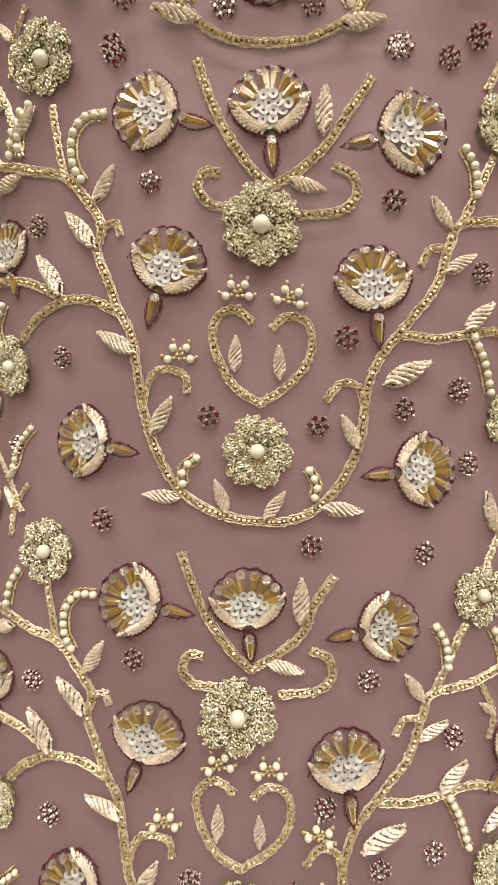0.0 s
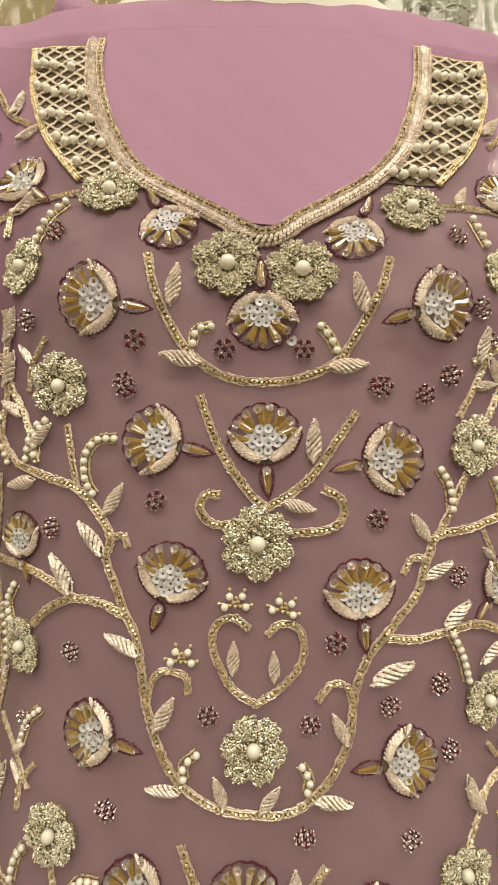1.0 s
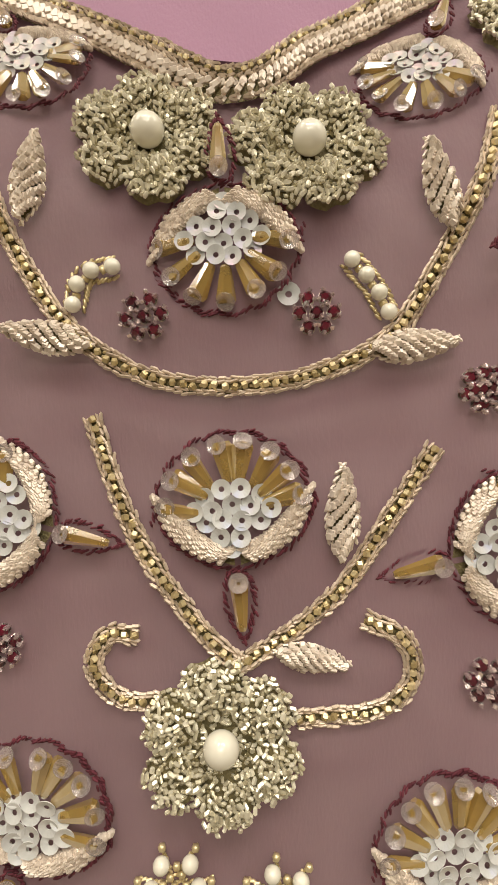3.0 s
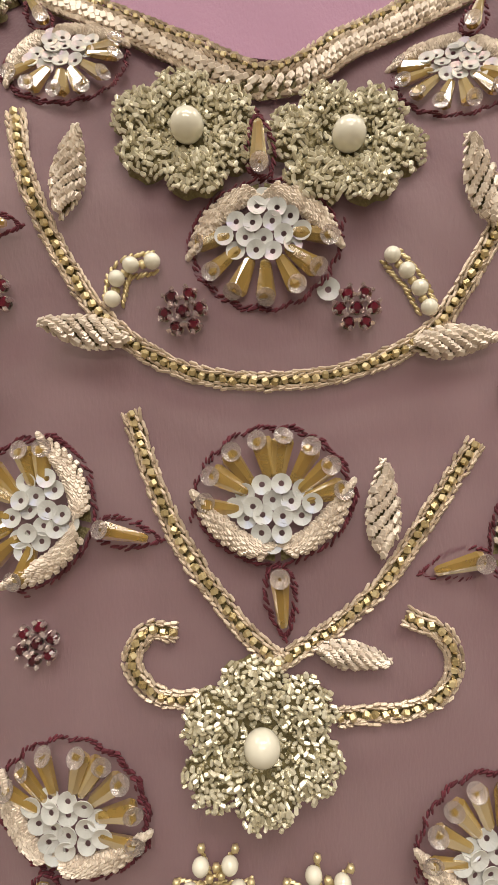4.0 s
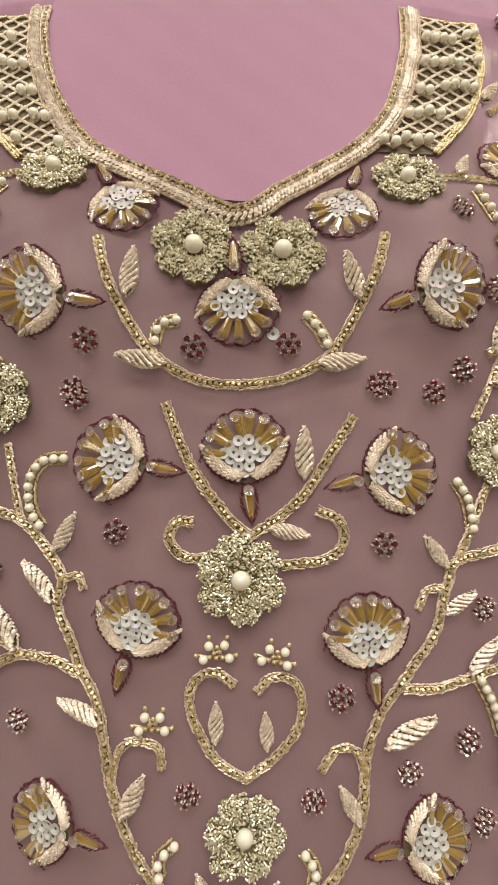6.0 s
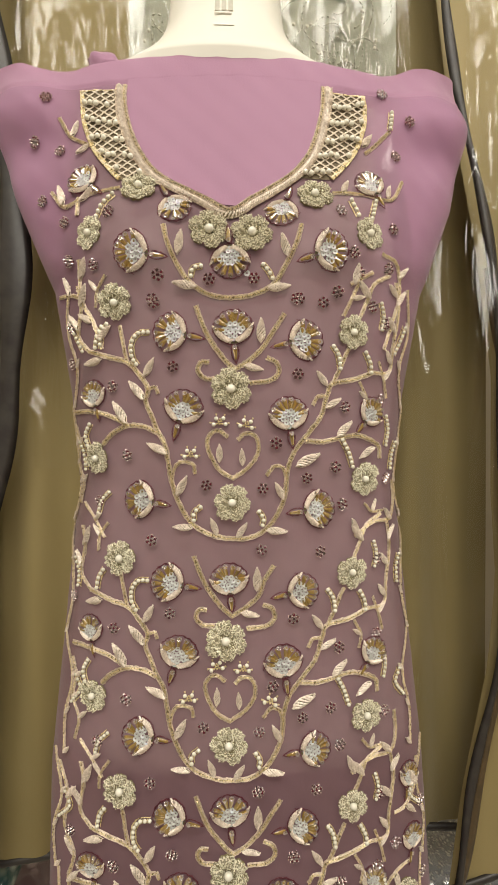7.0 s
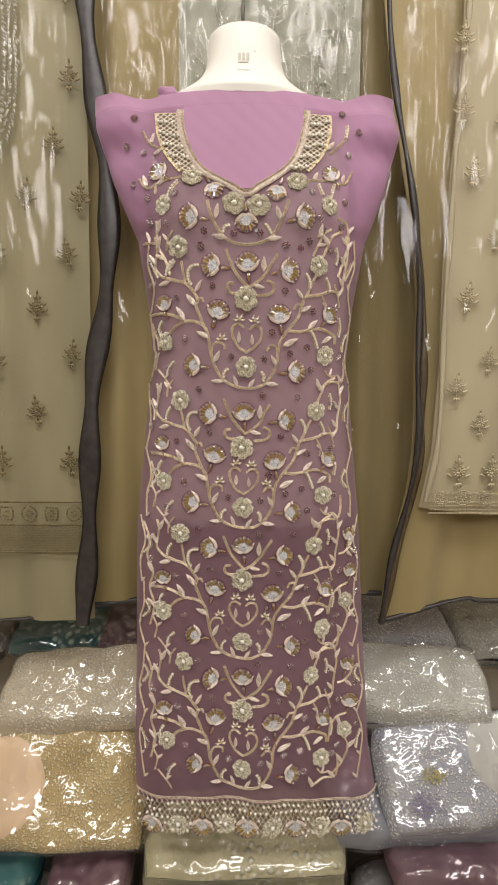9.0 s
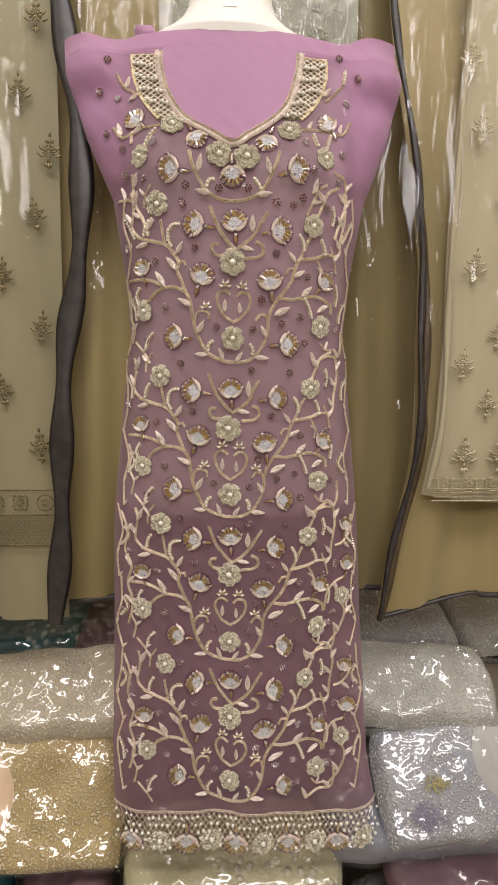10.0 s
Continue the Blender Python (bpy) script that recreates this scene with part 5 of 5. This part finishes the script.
# golden lengths on the other side
g, v, n = hanging("golden_cloth", "golden organza length hanging close to the dress, painted darker for shade", 0.0, 0.335, 0.76, 2.15, 0.425, SHADED_GOLDCLOTH, 0.012, 2.2, 0.6, lambda x: 0.775 - 0.03 * x)
ribbon(g, [(.0, .773), (.2, .769), (.33, .765)], 0.009, 0.420, EDGE, "hem_piping")
EDGE_R = [(.235, 2.15), (.240, 1.841), (.260, 1.672), (.296, 1.478), (.314, 1.325), (.313, 1.187), (.318, 1.086), (.308, .983), (.276, .847), (.259, .735)]
ez, ex = [p[1] for p in EDGE_R][::-1], [p[0] for p in EDGE_R][::-1]
g, v, n = hanging("golden_shawl", "pale gold organza shawl with dark piped edge", 0.26, 0.85, 0.74, 2.15, 0.372, GOLDCLOTH, 0.009, 3.2, 2.4, lambda x: float(np.interp(x, [.26, .348, .431, .476, .85], [.732, .756, .777, .773, .79])), left=lambda z: float(np.interp(z, ez, ex)))
ribbon(g, EDGE_R, 0.011, 0.352, EDGE)
ribbon(g, [(.300, 1.45), (.322, 1.30), (.324, 1.12), (.327, 1.05), (.312, .965), (.283, .84), (.262, .735)], 0.012, 0.356, BROWNEDGE, "inner_edging")
ribbon(g, [(.259, .733), (.30, .741), (.348, .756), (.40, .771), (.431, .777), (.476, .773), (.85, .79)], 0.009, 0.364, EDGE, "hem_piping")
# cream embroidered length over it
g, v, n = hanging("embroidered_cloth", "cream organza length with pale thread sprigs and a worked hem border", 0.345, 0.83, 0.945, 2.15, 0.343, CREAMCLOTH, 0.007, 3.0, 1.1, lambda x: 0.953 - 0.10 * (x - .323) if x < .47 else 0.938, left=lambda z: float(np.interp(z, [.945, 1.05, 1.2, 1.36, 1.54, 1.68, 2.15], [.324, .343, .350, .349, .356, .365, .375])))
for x, z in ((.364, 1.748), (.368, 1.635), (.390, 1.534), (.434, 1.426), (.389, 1.325), (.431, 1.218), (.419, 1.107), (.376, 1.17), (.46, 1.33), (.44, 1.62), (.50, 1.52)):
    part("sprig", BUTI_PALE, g, Matrix.Translation((x, 0.331, z)) @ Matrix.Rotation(random.uniform(-0.15, 0.15), 4, "Y") @ Matrix.Scale(random.uniform(1.05, 1.25), 4))
for x in (.385, .445, .505):
    part("large_sprig", BUTI_PALE, g, Matrix.Translation((x, 0.331, 1.022)) @ Matrix.Scale(1.35, 4))
border("hem_border", g, 0.335, 0.62, 0.946, 0.982, 0.332, PALEZ, 0.0075)
ribbon(g, [(.378, 2.1), (.368, 1.68), (.359, 1.54), (.352, 1.36), (.353, 1.2), (.346, 1.06), (.330, .965)], 0.010, 0.338, CREAMCLOTH, "seam")

# plastic sleeves over the lengths
FILM = film("clear_sleeve", gloss=0.045, rough=0.04, scale=60, strength=0.24, detail=2.0, upright=0.14)


def sleeve(x0, x1, z0, z1, y, seed, label):
    """A loose clear sleeve with long upright creases."""
    nx, nz = 110, 110
    v = []
    for j in range(nz + 1):
        for i in range(nx + 1):
            x, z = x0 + (x1 - x0) * i / nx, z0 + (z1 - z0) * j / nz
            p = Vector((x * 26 + seed, seed * 2.3, z * 5))
            q = Vector((x * 34 + seed, seed, z * 6.5))
            v.append((x, y + 0.010 * noise.noise(p) - 0.008 * max(0.0, 1 - 2.2 * abs(noise.noise(q))) ** 2, z))
    f = [(j * (nx + 1) + i, j * (nx + 1) + i + 1, (j + 1) * (nx + 1) + i + 1, (j + 1) * (nx + 1) + i) for j in range(nz) for i in range(nx)]
    ob = new("plastic_sleeve", mesh("plastic_sleeve", v, f, FILM, True))
    ob.visible_shadow = False
    return tagged(ob, label, "plastic sleeve", "clear sleeves")


sleeve(-0.80, -0.29, 1.10, 2.12, 0.335, 1.0, "clear creased plastic sleeve over the olive embroidered cloth")
sleeve(-0.245, -0.10, 1.22, 2.12, 0.385, 2.0, "clear creased plastic sleeve over the golden cloth")
sleeve(-0.11, 0.21, 1.45, 2.12, 0.366, 3.0, "clear creased plastic sleeve over the silver-worked cloth")
sleeve(0.175, 0.258, 0.95, 1.62, 0.372, 6.0, "narrow clear crinkled plastic sleeve beside the dress")
sleeve(0.262, 0.36, 1.02, 2.12, 0.332, 4.0, "clear creased plastic sleeve over the golden shawl")
sleeve(0.352, 0.83, 1.20, 2.12, 0.312, 5.0, "clear creased plastic sleeve over the cream embroidered cloth")

# ---- packed garments below ----
def worked(name, base, base2, thread, scale=70.0, cover=0.5, metal=0.5):
    """Folded cloth thickly worked with thread: cells of raised embroidery over the ground."""
    m = material(name, base, base2, rough=0.6, scale=14, bump=0.3, bump_scale=300)
    nt = m.node_tree
    b = nt.nodes["Principled BSDF"]
    tc, vo, no = nt.nodes.new("ShaderNodeTexCoord"), nt.nodes.new("ShaderNodeTexVoronoi"), nt.nodes.new("ShaderNodeTexNoise")
    vo.feature = "F1"
    vo.inputs["Scale"].default_value = scale
    no.inputs["Scale"].default_value, no.inputs["Detail"].default_value = scale * 0.09, 4
    warp = nt.nodes.new("ShaderNodeVectorMath")
    warp.operation = "MULTIPLY_ADD"
    warp.inputs[1].default_value = (0.03, 0.03, 0.03)
    nt.links.new(no.outputs["Color"], warp.inputs[0])
    nt.links.new(tc.outputs["Object"], warp.inputs[2])
    nt.links.new(tc.outputs["Object"], no.inputs["Vector"])
    nt.links.new(warp.outputs[0], vo.inputs["Vector"])
    r1, r2, mu = nt.nodes.new("ShaderNodeMapRange"), nt.nodes.new("ShaderNodeMapRange"), nt.nodes.new("ShaderNodeMath")
    r1.inputs["From Min"].default_value, r1.inputs["From Max"].default_value, r1.inputs["To Min"].default_value, r1.inputs["To Max"].default_value = 0.22, 0.50, 1, 0
    r2.inputs["From Min"].default_value, r2.inputs["From Max"].default_value = 0.62 - cover * 0.4, 0.72 - cover * 0.4
    nt.links.new(vo.outputs[0], r1.inputs[0])
    nt.links.new(no.outputs[0], r2.inputs[0])
    mu.operation = "MULTIPLY"
    nt.links.new(r1.outputs[0], mu.inputs[0])
    nt.links.new(r2.outputs[0], mu.inputs[1])
    old = [l for l in nt.links if l.to_socket == b.inputs["Base Color"]][0].from_socket
    mix = nt.nodes.new("ShaderNodeMix")
    mix.data_type = "RGBA"
    nt.links.new(mu.outputs[0], mix.inputs[0])
    nt.links.new(old, mix.inputs[6])
    mix.inputs[7].default_value = (*thread, 1)
    nt.links.new(mix.outputs[2], b.inputs["Base Color"])
    mm = nt.nodes.new("ShaderNodeMath")
    mm.operation = "MULTIPLY"
    mm.inputs[1].default_value = metal
    nt.links.new(mu.outputs[0], mm.inputs[0])
    nt.links.new(mm.outputs[0], b.inputs["Metallic"])
    bp = nt.nodes.new("ShaderNodeBump")
    bp.inputs["Strength"].default_value, bp.inputs["Distance"].default_value = 0.8, 0.004
    nt.links.new(mu.outputs[0], bp.inputs["Height"])
    nt.links.new(bp.outputs[0], b.inputs["Normal"])
    return m


BAG = film("clear_bag", gloss=0.14, rough=0.09, scale=11, strength=0.42, detail=3.2)


def pillow(name, w, d, h, mat, seed, rough, puff=1.0, seg=(46, 34), soft=9.0):
    """A folded, slightly stuffed slab, w by d by h round its own middle."""
    nx, ny = seg
    v, f = [], []
    for side in (1, -1):
        for j in range(ny + 1):
            for i in range(nx + 1):
                a, b = 2 * i / nx - 1, 2 * j / ny - 1
                e = max(0, 1 - abs(a) ** soft) ** 0.5 * max(0, 1 - abs(b) ** soft) ** 0.5
                p = Vector((a * w * 7 + seed, b * d * 7, seed * 1.7 + side))
                q = Vector((a * w * 30 + seed, b * d * 30, seed + side))
                z = side * h / 2 * e * (0.9 + 0.25 * puff * noise.noise(p)) + rough * e * noise.noise(q)
                v.append((a * w / 2 * (1 - 0.06 * b * b + 0.05 * noise.noise(p)), b * d / 2 * (1 - 0.07 * a * a + 0.06 * noise.noise(p * 1.3)), z))
    n = nx + 1
    m = n * (ny + 1)
    for j in range(ny):
        for i in range(nx):
            q = (j * n + i, j * n + i + 1, (j + 1) * n + i + 1, (j + 1) * n + i)
            f += [q, tuple(k + m for k in reversed(q))]
    return mesh(name, v, f, mat, True)


def pack(label, m, w, d, h, mat, seed, card=None):
    """A folded garment in a clear bag, with a round card where one shows."""
    ob = new("packed_garment")
    ob.matrix_basis = m
    ob.empty_display_size = 0.05
    tagged(ob, label, "packed garment", "stacked packed garments")
    cl = new("folded_cloth", pillow("folded_cloth", w - 0.012, d - 0.012, h - 0.006, mat, seed, 0.003))
    cl.parent = ob
    bag = new("clear_bag", pillow("clear_bag", w, d, h + 0.002, BAG, seed, 0.0045, 1.15, (72, 52)))
    bag.parent = ob
    bag.visible_shadow = False
    if card:
        cx, cy, r, cm = card
        W, D, H = w - 0.012, d - 0.012, h - 0.006
        vs, fs, ns, nr = [], [], 40, 8
        for k in range(nr + 1):
            for i in range(ns):
                x, y = cx + r * k / nr * math.cos(2 * math.pi * i / ns), cy + r * k / nr * math.sin(2 * math.pi * i / ns)
                a, b = 2 * x / W, 2 * y / D
                g = max(0, 1 - abs(a) ** 9) ** 0.5 * max(0, 1 - abs(b) ** 9) ** 0.5
                p = Vector((a * W * 7 + seed, b * D * 7, seed * 1.7 + 1))
                vs.append((x, y, H / 2 * g * (0.9 + 0.25 * noise.noise(p)) + (0.0035 if k < nr else 0.0005)))
        fs = [(k * ns + i, k * ns + (i + 1) % ns, (k + 1) * ns + (i + 1) % ns, (k + 1) * ns + i) for k in range(nr) for i in range(ns)]
        c = new("round_card", mesh("round_card", vs, fs, cm))
        c.parent = ob
        tagged(c, "plain round card under the film")
    return ob


GOLDWORK = worked("gold_worked_cloth", (0.50, 0.38, 0.17), (0.36, 0.26, 0.10), (0.95, 0.85, 0.56), 210, 0.9)
SILVERWORK = worked("silver_grey_worked_cloth", (0.50, 0.50, 0.44), (0.36, 0.36, 0.31), (0.90, 0.89, 0.82), 200, 0.6)
BEIGEWORK = worked("beige_worked_cloth", (0.56, 0.49, 0.35), (0.43, 0.37, 0.25), (0.90, 0.87, 0.76), 200, 0.6)
GREYWORK = worked("blue_grey_worked_cloth", (0.42, 0.43, 0.44), (0.30, 0.31, 0.35), (0.90, 0.89, 0.87), 210, 0.7)
DARKPACK = worked("dark_packed_cloth", (0.24, 0.225, 0.205), (0.14, 0.13, 0.125), (0.42, 0.40, 0.35), 70, 0.35)
OLIVEPACK = worked("olive_packed_cloth", (0.48, 0.44, 0.27), (0.33, 0.30, 0.17), (0.6, 0.58, 0.45), 70, 0.3)
TEALPACK = worked("teal_packed_cloth", (0.02, 0.12, 0.12), (0.015, 0.07, 0.08), (0.4, 0.5, 0.45), 60, 0.2)
PLUMPACK = worked("plum_packed_cloth", (0.16, 0.09, 0.10), (0.10, 0.05, 0.07), (0.5, 0.4, 0.4), 60, 0.3)
PEACHCARD = material("peach_card", (0.70, 0.52, 0.34), (0.66, 0.48, 0.30), rough=0.5, scale=10)
GREYCARD = material("grey_card", (0.46, 0.46, 0.42), (0.42, 0.42, 0.38), rough=0.5, scale=10)


def laid(x0, x1, yb, zb, yf, zf, h):
    """The pose and size of a slab whose top runs from its back edge (yb, zb) down to its front edge (yf, zf)."""
    d = math.hypot(yb - yf, zb - zf)
    tilt = math.atan2(zb - zf, yb - yf)
    m = Matrix.Translation(((x0 + x1) / 2, (yb + yf) / 2 + math.sin(tilt) * h / 2, (zb + zf) / 2 - math.cos(tilt) * h / 2)) @ Matrix.Rotation(tilt, 4, "X")
    return m, x1 - x0, d, h


def put(label, spec, mat, seed, turn=0.0, card=None):
    m, w, d, h = spec
    return pack(label, m @ Matrix.Rotation(turn, 4, "Z"), w, d, h, mat, seed, card)


# shelf boards that carry the stacks
for c, s in (((0, 0.73, 0.575), (2.0, 0.24, 0.03)), ((0, 0.55, 0.14), (2.0, 0.66, 0.03))):
    tagged(slab("shelf_board", c, s, DARKWOOD, 0.003), "dark wooden shelf board carrying packed garments", "shelf", "shelf boards")
tagged(slab("cabinet_front", (0, 0.60, 0.0625), (2.0, 0.5, 0.125), DARKWOOD, 0.003), "dark wooden plinth under the shelf", "plinth")
# back row on the upper board
for x, w, mat, lab in ((-.62, .26, DARKPACK, "dark packed garment in crinkled clear film"), (-.40, .22, TEALPACK, "teal packed garment in crinkled clear film"), (-.24, .24, PLUMPACK, "dark plum packed garment in crinkled clear film"), (.10, .36, DARKPACK, "dark packed garment in crinkled clear film"), (.38, .24, GREYWORK, "grey packed garment in crinkled clear film"), (.62, .26, SILVERWORK, "silver grey packed garment in crinkled clear film")):
    put(lab, laid(x - w / 2, x + w / 2, 0.76, 0.70, 0.50, 0.625 + 0.02 * math.sin(x * 9), 0.085), mat, x * 9 + 2, 0.05 * math.sin(x * 23))
# west stack
put("cream and silver packed garment in shiny clear film", laid(-0.47, -0.09, 0.47, 0.658, 0.32, 0.570, 0.11), BEIGEWORK, 3.1, 0.07)
put("gold embroidered packed garment in clear film with a round peach card", laid(-0.62, -0.155, 0.35, 0.556, 0.235, 0.378, 0.11), GOLDWORK, 5.7, -0.03, (-0.035, 0.0, 0.078, PEACHCARD))
put("dark plum packed garment in clear film", laid(-0.34, -0.185, 0.36, 0.35, 0.22, 0.335, 0.09), PLUMPACK, 7.7)
put("silver and teal packed garment in clear film", laid(-0.64, -0.345, 0.36, 0.355, 0.21, 0.34, 0.09), TEALPACK, 1.7)
put("grey worked packed garment in clear film", laid(-0.64, -0.19, 0.37, 0.265, 0.21, 0.255, 0.09), SILVERWORK, 9.2)
# middle, under the hem
put("olive packed garment in folded clear film", laid(-0.175, 0.195, 0.40, 0.395, 0.235, 0.352, 0.045), OLIVEPACK, 4.4)
put("olive packed garment in folded clear film", laid(-0.18, 0.20, 0.40, 0.33, 0.225, 0.302, 0.07), OLIVEPACK, 6.4)
put("plum packed garment in folded clear film", laid(-0.18, 0.20, 0.40, 0.24, 0.225, 0.235, 0.08), PLUMPACK, 8.4)
# east stack
put("silver grey packed garment in shiny clear film", laid(0.16, 0.50, 0.47, 0.662, 0.32, 0.576, 0.11), SILVERWORK, 2.2, -0.06)
east = put("blue-grey embroidered packed garment in clear film with a round grey card", laid(0.245, 0.66, 0.35, 0.570, 0.235, 0.415, 0.10), GREYWORK, 6.1, 0.10, (0.03, 0.02, 0.066, GREYCARD))
put("plain blue-grey packed garment in clear film", laid(0.16, 0.60, 0.42, 0.50, 0.255, 0.385, 0.10), material("blue_grey_cloth", (0.25, 0.26, 0.29), (0.19, 0.20, 0.23), rough=0.6, scale=12, bump=0.3, bump_scale=200), 4.9, 0.03)
put("plum and silver packed garment in clear film", laid(0.26, 0.66, 0.36, 0.37, 0.215, 0.352, 0.09), PLUMPACK, 3.6)
put("dark packed garment in clear film", laid(0.205, 0.66, 0.37, 0.275, 0.215, 0.262, 0.10), DARKPACK, 5.2)
LILAC = material("lilac_thread", (0.30, 0.27, 0.37), (0.24, 0.22, 0.30), rough=0.6, scale=200, island=0.8)
YELLOW = material("yellow_thread", (0.50, 0.44, 0.18), (0.38, 0.33, 0.14), rough=0.5, scale=200, island=0.8)
for name, cx, cy, spread, n, mat in (("lilac_flower", -0.135, -0.042, 0.011, 150, LILAC), ("yellow_flower", -0.105, 0.000, 0.008, 90, YELLOW)):
    p = RNG.normal(0, spread, (n, 2)) * [1.3, 0.8]
    a = np.arctan2(p[:, 1], p[:, 0]) + RNG.normal(0, 0.4, n)
    v, f = links(np.stack([p[:, 0], p[:, 1], RNG.uniform(-0.0005, 0.0008, n)], 1), np.stack([np.cos(a), np.sin(a), 0 * a], 1), 0.0052, 0.0018, 0.0016)
    fl = new(name, mesh(name, v, f, mat))
    fl.parent = east
    fl.location = (cx, cy, 0.0462)
